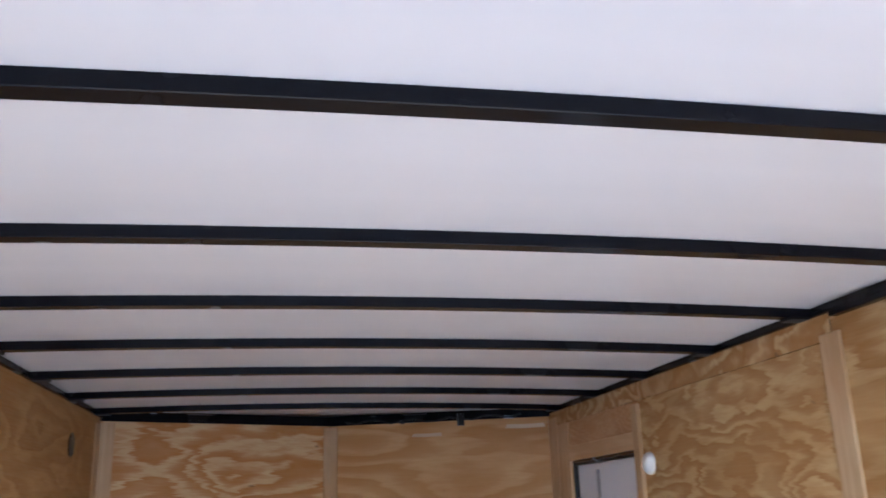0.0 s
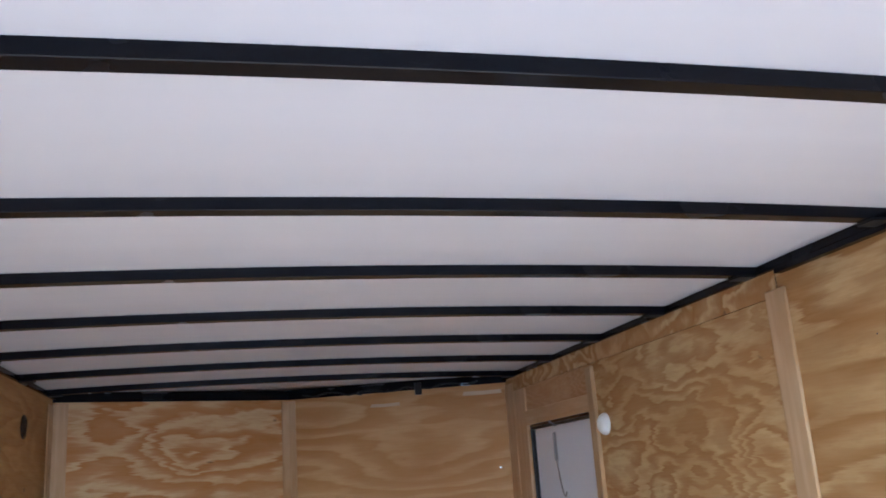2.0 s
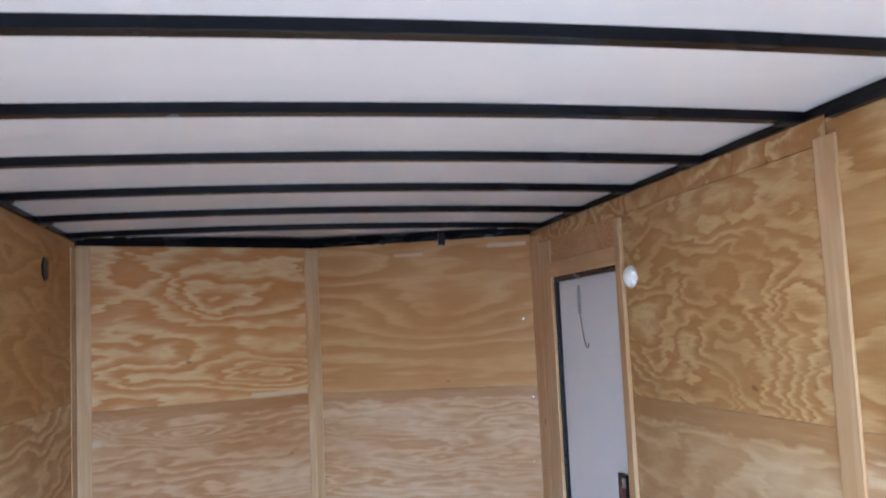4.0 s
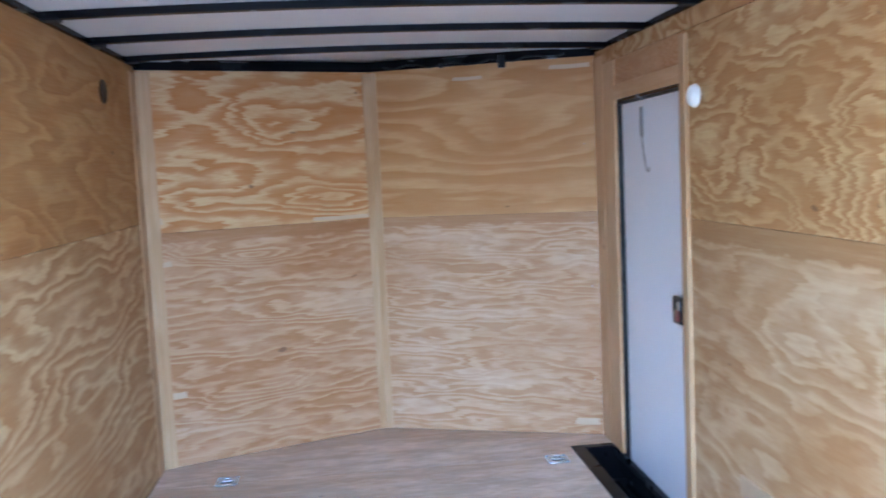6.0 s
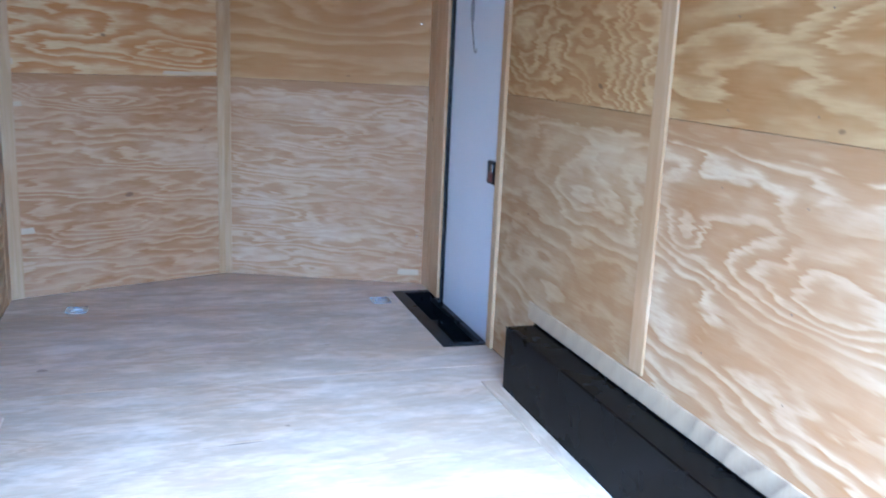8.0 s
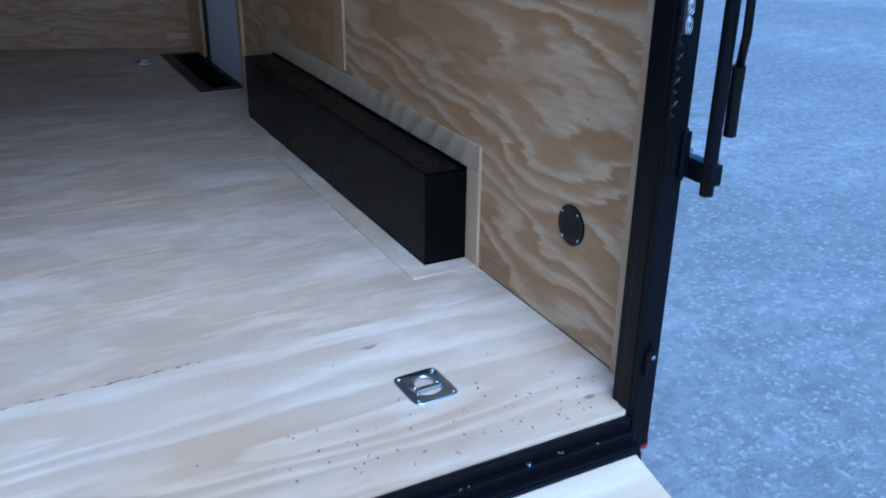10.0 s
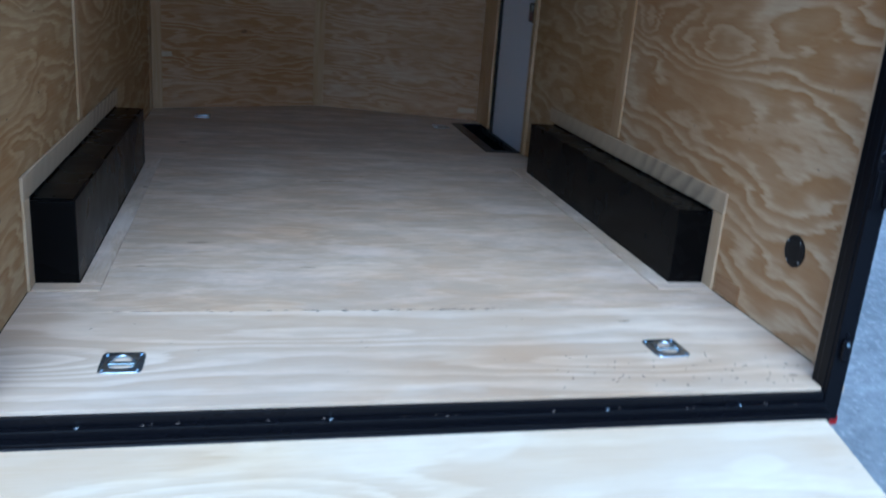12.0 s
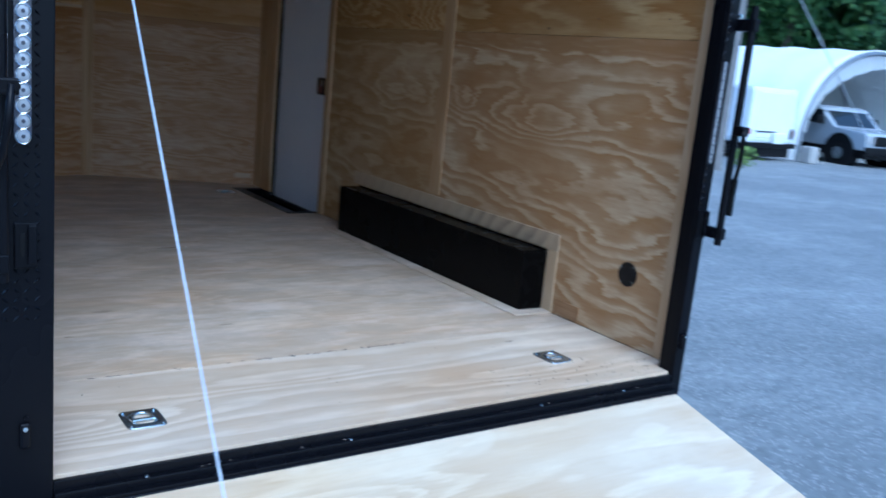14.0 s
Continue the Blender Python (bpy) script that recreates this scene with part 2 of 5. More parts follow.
PLY_AFT = plywood("golden_swirled_plywood", (0.505, 0.375, 0.200), (0.270, 0.132, 0.032), 0.95, 9.0, (1.9, 5.4), 0.0, 0.13, (0.8, 11.0),
                  ((0.55, 0.62, 0.35, 0.12, 2.6), (1.25, 0.35, 0.4, 0.10, 2.0), (1.1, 0.95, 0.5, 0.09, 2.2)), 3.3, 0.5)


def scalloped():
    """Ply offcut with a row of leaning grey smudges that the cutter left."""
    n = Nodes("scalloped_plywood")
    xyz = n.add("SeparateXYZ")
    n.put(xyz.inputs[0], n.add("TexCoord").outputs["Object"])
    obj = n.add("TexCoord").outputs["Object"]
    stray = n.noise(n.vec("MULTIPLY", obj, (4.0, 1.0, 3.0)), 1.0, 2.0)
    way = n.math("ADD", n.math("MULTIPLY", xyz.outputs[2], 9.5), n.math("MULTIPLY_ADD", xyz.outputs[0], 7.0, n.math("MULTIPLY", stray, 1.6)))
    tooth = n.math("FRACT", way)
    smudge = n.ramp(tooth, (0.0, 0.75), (0.25, 0.45), (0.6, 0.0), (0.85, 0.1), (1.0, 0.75))
    stretch = n.ramp(n.math("MULTIPLY_ADD", stray, 0.3, xyz.outputs[2]), (0.15, 0.5), (0.35, 1.0), (0.9, 0.8), (1.0, 0.2))
    patchy = n.ramp(n.noise(n.vec("MULTIPLY", obj, (18.0, 1.0, 9.0)), 1.0, 3.0, 0.6), (0.30, 0.5), (0.62, 1.0))
    col = n.mix(n.math("MULTIPLY", smudge, n.math("MULTIPLY", stretch, patchy)), (0.465, 0.345, 0.210), (0.195, 0.138, 0.092))
    fibre = n.noise(n.vec("MULTIPLY", obj, (8.0, 5.0, 130.0)), 1.0, 3.0, 0.7)
    col = n.mix(n.ramp(fibre, (0.35, 0.0), (0.75, 0.6)), col, (0.90, 0.82, 0.72), "MULTIPLY")
    n.bump(fibre, 0.3, 0.001)
    return n.set(color=col, rough=0.6, spec=0.3)


PLY_CROSS = scalloped()
PLY_FLOOR = plywood("floor_plywood", (0.785, 0.656, 0.503), (0.510, 0.380, 0.255), 0.55, 9.0, (1.6, 5.0), 0.58, 0.2, blotched=0.6, greyed=0.6)
PLY_REAR = plywood("rear_floor_plywood", (0.79, 0.672, 0.523), (0.50, 0.372, 0.250), 0.75, 9.0, (0.9, 4.2), 0.22, 0.16, (0.3, 9.0),
                   ((-1.12, 0.20, 0.34, 0.09, 3.6), (-0.3, 0.36, 0.6, 0.06, 1.6), (0.55, 0.12, 0.5, 0.07, 1.8)), 1.0)
PLY_RAMP = plywood("ramp_plywood", (0.80, 0.71, 0.535), (0.56, 0.43, 0.285), 0.6, 9.0, (0.8, 4.6), 0.05, 0.2, (0.3, 7.0),
                   ((-0.55, -0.22, 0.45, 0.10, 4.2), (0.7, -0.5, 0.5, 0.12, 2.5)), 1.2)
SURROUND_WOOD = plywood("surround_plywood", (0.595, 0.470, 0.312), (0.41, 0.28, 0.145), 0.4, 7.0, (0.8, 8.0))
CASING_WOOD = plywood("casing_wood", (0.640, 0.470, 0.290), (0.47, 0.30, 0.14), 0.4, 7.0, (0.5, 9.0))
TRIM_WOOD = plywood("trim_wood", (0.520, 0.378, 0.225), (0.37, 0.235, 0.105), 0.5, 7.0, (0.5, 9.0))


def painted(name, color, rough, metal=0.0, grain=0.15, spec=0.5, bump=0.15, scale=60.0, scuff=(0.5, 0.5, 0.5), scuffs=0.08):
    n = Nodes(name)
    obj = n.add("TexCoord").outputs["Object"]
    big = n.noise(obj, 3.0, 3.0, 0.6)
    small = n.noise(obj, scale, 3.0, 0.6)
    col = n.mix(n.ramp(big, (0.35, 0.0), (0.7, grain)), color, tuple(c * 0.6 for c in color))
    marks = n.ramp(n.noise(n.vec("MULTIPLY", obj, (4.0, 4.0, 30.0)), 2.0, 4.0, 0.7), (0.66, 0.0), (0.74, 1.0))
    col = n.mix(n.math("MULTIPLY", marks, scuffs), col, scuff)
    n.bump(small, bump, 0.001)
    lo, hi = max(0.03, rough - 0.08), min(1.0, rough + 0.10)
    return n.set(color=col, rough=n.ramp(big, (0.3, lo), (0.7, hi)), metal=metal, spec=spec)


BLACK_STEEL = painted("black_painted_steel", (0.004, 0.004, 0.0055), 0.30, 0.0, 0.3, 0.12, scuffs=0.012)
BLACK_RAIL = painted("dull_black_steel", (0.004, 0.004, 0.0055), 0.22, 0.0, 0.3, 0.13, scuffs=0.01)
BOX_BLACK = painted("wheel_box_black", (0.003, 0.0027, 0.0027), 0.26, 0.0, 0.2, 0.06, 0.05, scuffs=0.004)
TREAD_BLACK = painted("black_tread_plate", (0.004, 0.004, 0.0055), 0.22, 0.0, 0.2, 0.4, scuffs=0.01)


def smooth_sheet(name, color, rough, streak):
    """A clean factory-painted sheet with faint drawn streaks."""
    n = Nodes(name)
    obj = n.add("TexCoord").outputs["Object"]
    soft = n.noise(n.vec("MULTIPLY", obj, streak), 1.0, 2.0, 0.5)
    col = n.mix(n.math("MULTIPLY", soft, 0.30), color, tuple(c * 0.8 for c in color))
    n.bump(n.noise(obj, 5.0, 2.0), 0.08, 0.004)
    return n.set(color=col, rough=n.math("MULTIPLY_ADD", soft, 0.12, rough - 0.06), spec=0.5)


ROOF_WHITE = smooth_sheet("white_roof_liner", (0.557, 0.552, 0.567), 0.36, (0.5, 9.0, 1.0))
# white door; the blue in its base colour is reflected sky
DOOR_WHITE = smooth_sheet("white_door_skin", (0.74, 0.77, 0.84), 0.32, (2.0, 2.0, 0.6))
SKIN_BLACK = painted("black_trailer_skin", (0.012, 0.016, 0.02), 0.18, 0.0, 0.2, scuffs=0.03)
PLASTIC_BLACK = painted("black_plastic", (0.006, 0.006, 0.007), 0.35, 0.0, 0.2, 0.25)
PLASTIC_WHITE = painted("white_plastic", (0.78, 0.78, 0.76), 0.35, 0.0, 0.05, scuffs=0.02)
ZINC = painted("zinc_plated_steel", (0.52, 0.59, 0.65), 0.20, 0.95, 0.3, 0.5, 0.08, 80.0, (0.8, 0.8, 0.82), 0.1)
CABLE = painted("steel_cable", (0.55, 0.57, 0.60), 0.4, 0.3, 0.2)
CHAIN = painted("dull_chain_steel", (0.25, 0.26, 0.28), 0.45, 0.3)
RED_LENS = painted("red_lens", (0.30, 0.010, 0.012), 0.2, 0.0, 0.1)
LED_LENS = painted("clear_led_lens", (0.38, 0.385, 0.40), 0.30, 0.0, 0.3)
LED_BODY = painted("smoked_lens_body", (0.055, 0.055, 0.07), 0.2)
LED_GRIP = painted("rubber_grip", (0.004, 0.004, 0.0045), 0.5, 0.0, 0.2, 0.15, scuffs=0.0)
RED_PLASTIC = painted("red_plastic", (0.12, 0.022, 0.014), 0.4)
CONCRETE = painted("weathered_concrete", (0.42, 0.41, 0.39), 0.85, 0.0, 0.4, 0.3, 0.4, 30.0)
TENT_WHITE = painted("white_tarpaulin", (0.90, 0.92, 0.93), 0.5, 0.0, 0.08, 0.4, 0.2, 4.0, (0.5, 0.5, 0.5), 0.12)
TENT_PIPE = painted("galvanised_pipe", (0.25, 0.27, 0.30), 0.5, 0.6)
TRUCK_PAINT = painted("pale_truck_paint", (0.40, 0.43, 0.47), 0.2, 0.0, 0.06)
CAR_WHITE = painted("white_vehicle_paint", (0.84, 0.87, 0.90), 0.2, 0.0, 0.06)
DARK_GLASS = painted("dark_window_glass", (0.015, 0.02, 0.025), 0.06)
TYRE = painted("tyre_rubber", (0.015, 0.015, 0.016), 0.8)
CHROME = painted("chrome", (0.6, 0.62, 0.65), 0.2, 1.0)
YELLOW_PAINT = painted("yellow_machine_paint", (0.26, 0.16, 0.035), 0.45, 0.0, 0.4)
GREY_SHED = painted("grey_shed_cladding", (0.36, 0.39, 0.42), 0.6, 0.0, 0.3, 0.3, 0.3, 4.0)
ORANGE_PAINT = painted("orange_machine_paint", (0.45, 0.17, 0.03), 0.4, 0.0, 0.3)
RED_DARK = painted("dark_red_paint", (0.06, 0.012, 0.010), 0.3, 0.0, 0.3)
WOOD_POLE = painted("weathered_pole_wood", (0.22, 0.21, 0.20), 0.85, 0.0, 0.4, 0.2, 0.4, 20.0)
WEED = painted("weed_leaves", (0.16, 0.24, 0.045), 0.6, 0.0, 0.5)
FILLER = painted("pale_filler", (0.515, 0.385, 0.245), 0.8, 0.0, 0.5)
OFFCUT = plywood("dark_offcut_plywood", (0.40, 0.26, 0.14), (0.25, 0.13, 0.05), 0.6, 7.0, (0.9, 9.0))
GRIT = painted("dark_grit", (0.13, 0.10, 0.08), 0.9)
BARK = painted("bark", (0.09, 0.07, 0.055), 0.9, 0.0, 0.5, 0.2, 0.6, 15.0)


def leaf_material():
    n = Nodes("leaves")
    isl = n.add("NewGeometry").outputs["Random Per Island"]
    col = n.ramp(isl, (0.0, (0.034, 0.080, 0.022)), (0.5, (0.048, 0.108, 0.026)), (1.0, (0.076, 0.135, 0.034)))
    return n.set(color=col, rough=0.6, spec=0.3)


def ground_material():
    n = Nodes("gravel_lot")
    obj = n.add("TexCoord").outputs["Object"]
    big = n.noise(obj, 0.35, 4.0, 0.6)
    mid = n.noise(n.vec("MULTIPLY", obj, (1.0, 2.2, 1.0)), 1.6, 4.0, 0.6)
    vor = n.add("TexVoronoi")
    n.put(vor.inputs["Vector"], obj)
    n.put(vor.inputs["Scale"], 60.0)
    stone = n.noise(obj, 42.0, 5.0, 0.75)
    clump = n.noise(obj, 13.0, 4.0, 0.7)
    col = n.ramp(mid, (0.3, (0.224, 0.235, 0.233)), (0.7, (0.352, 0.361, 0.352)))
    col = n.mix(n.ramp(big, (0.40, 0.0), (0.55, 0.8)), col, (0.202, 0.213, 0.211))
    col = n.mix(n.ramp(clump, (0.42, 0.0), (0.62, 0.5)), col, (0.135, 0.139, 0.143))
    chip = n.math("GREATER_THAN", vor.outputs["Color"], 0.78)
    col = n.mix(n.math("MULTIPLY", chip, 0.45), col, (0.46, 0.45, 0.43))
    col = n.mix(n.ramp(stone, (0.58, 0.0), (0.72, 0.6)), col, (0.09, 0.094, 0.10))
    n.bump(n.math("ADD", n.math("MULTIPLY", vor.outputs["Distance"], 0.7), stone), 0.6, 0.010)
    return n.set(color=col, rough=0.85, spec=0.3)


LEAVES, GROUND = leaf_material(), ground_material()


# ---- builders ----
def mesh_of(name, bm, material):
    me = bpy.data.meshes.new(name)
    bmesh.ops.recalc_face_normals(bm, faces=bm.faces)
    bm.to_mesh(me)
    bm.free()
    me.materials.append(material)
    return me


def part(name, bm, material, parent=None, label="", smooth=False):
    me = mesh_of(name, bm, material)
    if smooth:
        for poly in me.polygons:
            poly.use_smooth = True
    ob = new(name, me)
    ob.parent = parent
    if label:
        ob["label"] = label
    return ob


def holder(name, m, label, category, group="", kind=""):
    ob = new(name)
    ob.empty_display_size = 0.1
    ob.matrix_world = m if isinstance(m, Matrix) else Matrix.Translation(m)
    return tagged(ob, label, category, group, kind)


def block(lo, hi, bevel=0.0, bm=None, segments=2):
    """A box between two corners, its edges rounded."""
    own = bmesh.new()
    made = bmesh.ops.create_cube(own, size=1.0)
    size, mid = [(b - a) for a, b in zip(lo, hi)], [(a + b) / 2 for a, b in zip(lo, hi)]
    bmesh.ops.scale(own, vec=size, verts=made["verts"])
    bmesh.ops.translate(own, vec=mid, verts=made["verts"])
    if bevel:
        bmesh.ops.bevel(own, geom=own.edges[:], offset=min(bevel, min(size) * 0.45), segments=segments, affect="EDGES", profile=0.6)
    return merged(bm, own)


def merged(bm, own):
    if bm is None:
        return own
    me = bpy.data.meshes.new("tmp")
    own.to_mesh(me)
    own.free()
    bm.from_mesh(me)
    bpy.data.meshes.remove(me)
    return bm


def rod(a, b, radius, bm=None, sides=14, end=None, bevel=0.0):
    """A round bar from a to b; end: its radius at b."""
    own = bmesh.new()
    a, b = Vector(a), Vector(b)
    m = Matrix.Translation((a + b) / 2) @ (b - a).to_track_quat("Z", "Y").to_matrix().to_4x4()
    bmesh.ops.create_cone(own, cap_ends=True, segments=sides, radius1=radius, radius2=radius if end is None else end, depth=(b - a).length, matrix=m)
    if bevel:
        rims = [e for e in own.edges if len([f for f in e.link_faces if len(f.verts) > 4]) == 1]
        bmesh.ops.bevel(own, geom=rims, offset=bevel, segments=2, affect="EDGES")
    return merged(bm, own)


def prism(points, depth, bevel=0.0, bm=None):
    """A flat outline in local x, z with its face at y = 0, its back at y = depth."""
    own = bmesh.new()
    front = own.faces.new([own.verts.new((x, 0, z)) for x, z in points])
    out = bmesh.ops.extrude_face_region(own, geom=[front])
    bmesh.ops.translate(own, vec=(0, depth, 0), verts=[g for g in out["geom"] if isinstance(g, bmesh.types.BMVert)])
    if bevel:
        bmesh.ops.bevel(own, geom=own.edges[:], offset=bevel, segments=2, affect="EDGES", profile=0.6)
    return merged(bm, own)


def tube(points, radius, bm=None, sides=8):
    """A round bar bent along points."""
    own = bmesh.new()
    rings = []
    pts = [Vector(p) for p in points]
    for i, p in enumerate(pts):
        way = (pts[min(i + 1, len(pts) - 1)] - pts[max(i - 1, 0)]).normalized()
        m = Matrix.Translation(p) @ way.to_track_quat("Z", "Y").to_matrix().to_4x4()
        rings.append([own.verts.new(m @ Vector((radius * math.cos(a), radius * math.sin(a), 0))) for a in (2 * math.pi * k / sides for k in range(sides))])
    for one, two in zip(rings, rings[1:]):
        for k in range(sides):
            own.faces.new((one[k], one[(k + 1) % sides], two[(k + 1) % sides], two[k]))
    own.faces.new(rings[0][::-1])
    own.faces.new(rings[-1])
    return merged(bm, own)


def frame_of(origin, along, out):
    """A pose with local x along, local y into the wall (away from out), local z across."""
    x, y = Vector(along).normalized(), -Vector(out).normalized()
    z = x.cross(y)
    m = Matrix((x, y, z)).transposed().to_4x4()
    m.translation = origin
    return m


def board(name, parent, origin, along, out, length, width, depth, material, bevel=0.002, label=""):
    """A board whose visible face starts at origin and runs length along the grain, width across it."""
    bm = prism([(0, 0), (length, 0), (length, width), (0, width)], depth, bevel)
    ob = part(name, bm, material, parent, label)
    ob.matrix_local = frame_of(origin, along, out)
    return ob


# ---- sizes of the trailer ----
WALL = 1.23          # half the width between the plywood walls
CORNER, NOSE = 4.54, 5.005
SEAM = 1.310
PLANK = 2.075        # underside of the plank along the wall top
TOP = 2.155          # top of the wall plywood
GROUND_Z = -0.56
PLY = 0.010
STRIP = 0.011

# ---- ground ----
def ground_sheet():
    bm = bmesh.new()
    reach = (-900, -120, -30, -10, -4, 4, 10, 30, 120, 900)
    grid = [[bm.verts.new((x, y, 0)) for x in reach] for y in reach]
    for r0, r1 in zip(grid, grid[1:]):
        for i in range(len(reach) - 1):
            bm.faces.new((r0[i], r0[i + 1], r1[i + 1], r1[i]))
    ob = part("ground", bm, GROUND)
    ob.location = (0, 0, GROUND_Z)
    tagged(ob, "grey compacted gravel lot with scattered pale stones", "ground", kind="structure")


ground_sheet()

# ---- floor ----
bm = block((-1.15, -0.079, -0.09), (1.04, 4.545, -0.022))
bm = block((1.04, -0.079, -0.09), (1.15, 3.34, -0.022), 0, bm)
for side in (-1, 1):
    x0, x1 = sorted((side * 1.15, side * 1.25))
    bm = block((x0, 0.0, -0.09), (x1, 3.34, -0.022), 0, bm)
bm = block((1.04, 4.33, -0.09), (1.25, 4.545, -0.022), 0, bm)
bm.faces.ensure_lookup_table()
bm = merged(bm, prism([(-1.24, 4.545), (1.24, 4.545), (0, 5.01)], 0.06))
for v in bm.verts[-6:]:
    v.co = (v.co.x, v.co.z, -0.025 - v.co.y)
floor = part("floor", bm, BLACK_RAIL)
tagged(floor, "pale pine plywood floor with cross seams and dull grey wear", "floor", kind="structure")
STEP = (0.982, 3.302, 1.216, 4.378)  # x0, y0, x1, y1 of the step well's rim


def floor_sheet(y0, y1, notch=False, material=PLY_FLOOR):
    gap = 0.0015
    y0, y1 = y0 + gap, y1 - gap
    x0, x1 = -WALL + 0.002, WALL - 0.002
    if y1 > CORNER:
        pts = [(x0, y0), (x1, y0), (x1, CORNER), (0, NOSE - 0.002), (x0, CORNER)]
    else:
        pts = [(x0, y0), (x1, y0), (x1, y1), (x0, y1)]
    if notch:
        sx, a, b = STEP[0] + 0.03, max(y0, STEP[1] + 0.03), min(y1, STEP[3] - 0.03)
        if y0 > STEP[1]:
            pts[1:2] = [(sx, y0), (sx, b), (x1, b)]
        else:
            pts[1:3] = [(x1, y0), (x1, a), (sx, a), (sx, y1)]
    bm = prism(pts, 0.02, 0.001)
    ob = part("plywood_sheet", bm, material, floor)
    ob.matrix_local = pose(0, 0, 0, -90, 0, 0)
    return ob


for seam_a, seam_b, cut in ((-0.080, 0.560, False), (0.560, 1.80, False), (1.80, 3.02, False), (3.02, 4.24, True), (4.24, 5.2, True)):
    floor_sheet(seam_a, seam_b, cut, PLY_REAR if seam_a < 0 else PLY_FLOOR)

# ---- walls: outer skin, plywood sheets and trim ----
DOOR = (3.340, 4.205, 1.857)  # y0, y1, top of the doorway


def skin_wall(name, sign, label):
    x0, x1 = sorted((sign * (WALL + PLY + 0.001), sign * 1.285))
    bm = bmesh.new()
    bm = block((x0, 0.03, -0.14), (x1, DOOR[0] if sign > 0 else 4.55, 2.26), 0, bm)
    if sign > 0:
        bm = block((x0, DOOR[1], -0.14), (x1, 4.55, 2.26), 0, bm)
        bm = block((x0, DOOR[0], DOOR[2]), (x1, DOOR[1], 2.26), 0, bm)
        bm = block((x0, DOOR[0], -0.20), (x1, DOOR[1], -0.05), 0, bm)
    return tagged(part(name, bm, SKIN_BLACK), label, "wall", kind="structure")


wall_right = skin_wall("wall_right", 1, "pine plywood trailer wall with batten strips and a side doorway")
wall_left = skin_wall("wall_left", -1, "pine plywood trailer wall with batten strips over the seams")


def side_sheet(wall, sign, y0, y1, z0, z1, material=PLY_WALL):
    """A sheet on a side wall, grain level."""
    g = 0.0008
    if sign > 0:
        return board("plywood_sheet", wall, (WALL, y1 - g, z0 + g), (0, -1, 0), (-1, 0, 0), y1 - y0 - 2 * g, z1 - z0 - 2 * g, PLY, material, 0.001)
    return board("plywood_sheet", wall, (-WALL, y0 + g, z0 + g), (0, 1, 0), (1, 0, 0), y1 - y0 - 2 * g, z1 - z0 - 2 * g, PLY, material, 0.001)


def side_strip(wall, sign, y0, y1, z0, z1, material=TRIM_WOOD, proud=STRIP, name="batten_strip", bevel=0.005, level=False):
    """A batten on a side wall; its grain runs up, or level."""
    x = sign * (WALL - proud)
    if level:
        if sign > 0:
            return board(name, wall, (x, y1, z0), (0, -1, 0), (-1, 0, 0), y1 - y0, z1 - z0, proud, material, bevel)
        return board(name, wall, (x, y0, z0), (0, 1, 0), (1, 0, 0), y1 - y0, z1 - z0, proud, material, bevel)
    if sign > 0:
        return board(name, wall, (x, y0, z0), (0, 0, 1), (-1, 0, 0), z1 - z0, y1 - y0, proud, material, bevel)
    return board(name, wall, (x, y1, z0), (0, 0, 1), (1, 0, 0), z1 - z0, y1 - y0, proud, material, bevel)


SPLIT_R, SPLIT_L = 1.835, 1.755
side_sheet(wall_right, 1, 0.002, SPLIT_R, 0.0, SEAM, PLY_PALE)
side_sheet(wall_right, 1, 0.002, SPLIT_R, SEAM, TOP, PLY_WARM)
side_sheet(wall_right, 1, SPLIT_R, 3.25, 0.0, SEAM)
side_sheet(wall_right, 1, SPLIT_R, 3.25, SEAM, PLANK, PLY_SWIRL)
side_sheet(wall_right, 1, 3.25, 4.20, 1.94, PLANK, PLY_FINE)
side_sheet(wall_right, 1, 3.25, DOOR[0], 0.0, 1.94, PLY_FINE)
side_sheet(wall_right, 1, DOOR[1], CORNER, 0.0, PLANK, PLY_FINE)
side_strip(wall_right, 1, SPLIT_R, CORNER, PLANK, TOP, PLY_PLANK, 0.004, "wall_plank", 0.001)
side_strip(wall_right, 1, 1.79, 1.885, 0.395, 2.095)
side_strip(wall_right, 1, 3.235, 3.30, 0.0, 2.06, TRIM_WOOD, 0.019)
side_strip(wall_right, 1, 3.30, 4.215, 1.868, 1.945, CASING_WOOD, 0.010, "door_casing", 0.003, True)
side_strip(wall_right, 1, 4.205, 4.398, 0.0, 2.07, CASING_WOOD, 0.008, "door_casing", 0.003)
side_strip(wall_right, 1, 4.40, CORNER, 0.0, 2.12, CASING_WOOD, 0.010)
side_strip(wall_right, 1, -0.0215, 0.078, 0.0, 2.12, SURROUND_WOOD, 0.009)

side_sheet(wall_left, -1, 0.002, SPLIT_L, 0.0, SEAM + 0.03, PLY_AFT)
side_sheet(wall_left, -1, 0.002, SPLIT_L, SEAM + 0.03, TOP, PLY_AFT)
side_sheet(wall_left, -1, SPLIT_L, CORNER, 0.0, SEAM + 0.03, PLY_LEFT)
side_sheet(wall_left, -1, SPLIT_L, CORNER, SEAM + 0.03, TOP, PLY_SMOOTH)
side_strip(wall_left, -1, 1.722, 1.798, 0.395, 2.12)
side_strip(wall_left, -1, 4.42, CORNER, 0.0, 2.12, TRIM_WOOD, 0.006)
side_strip(wall_left, -1, -0.0215, 0.026, 0.0, 2.12, CASING_WOOD, 0.009)


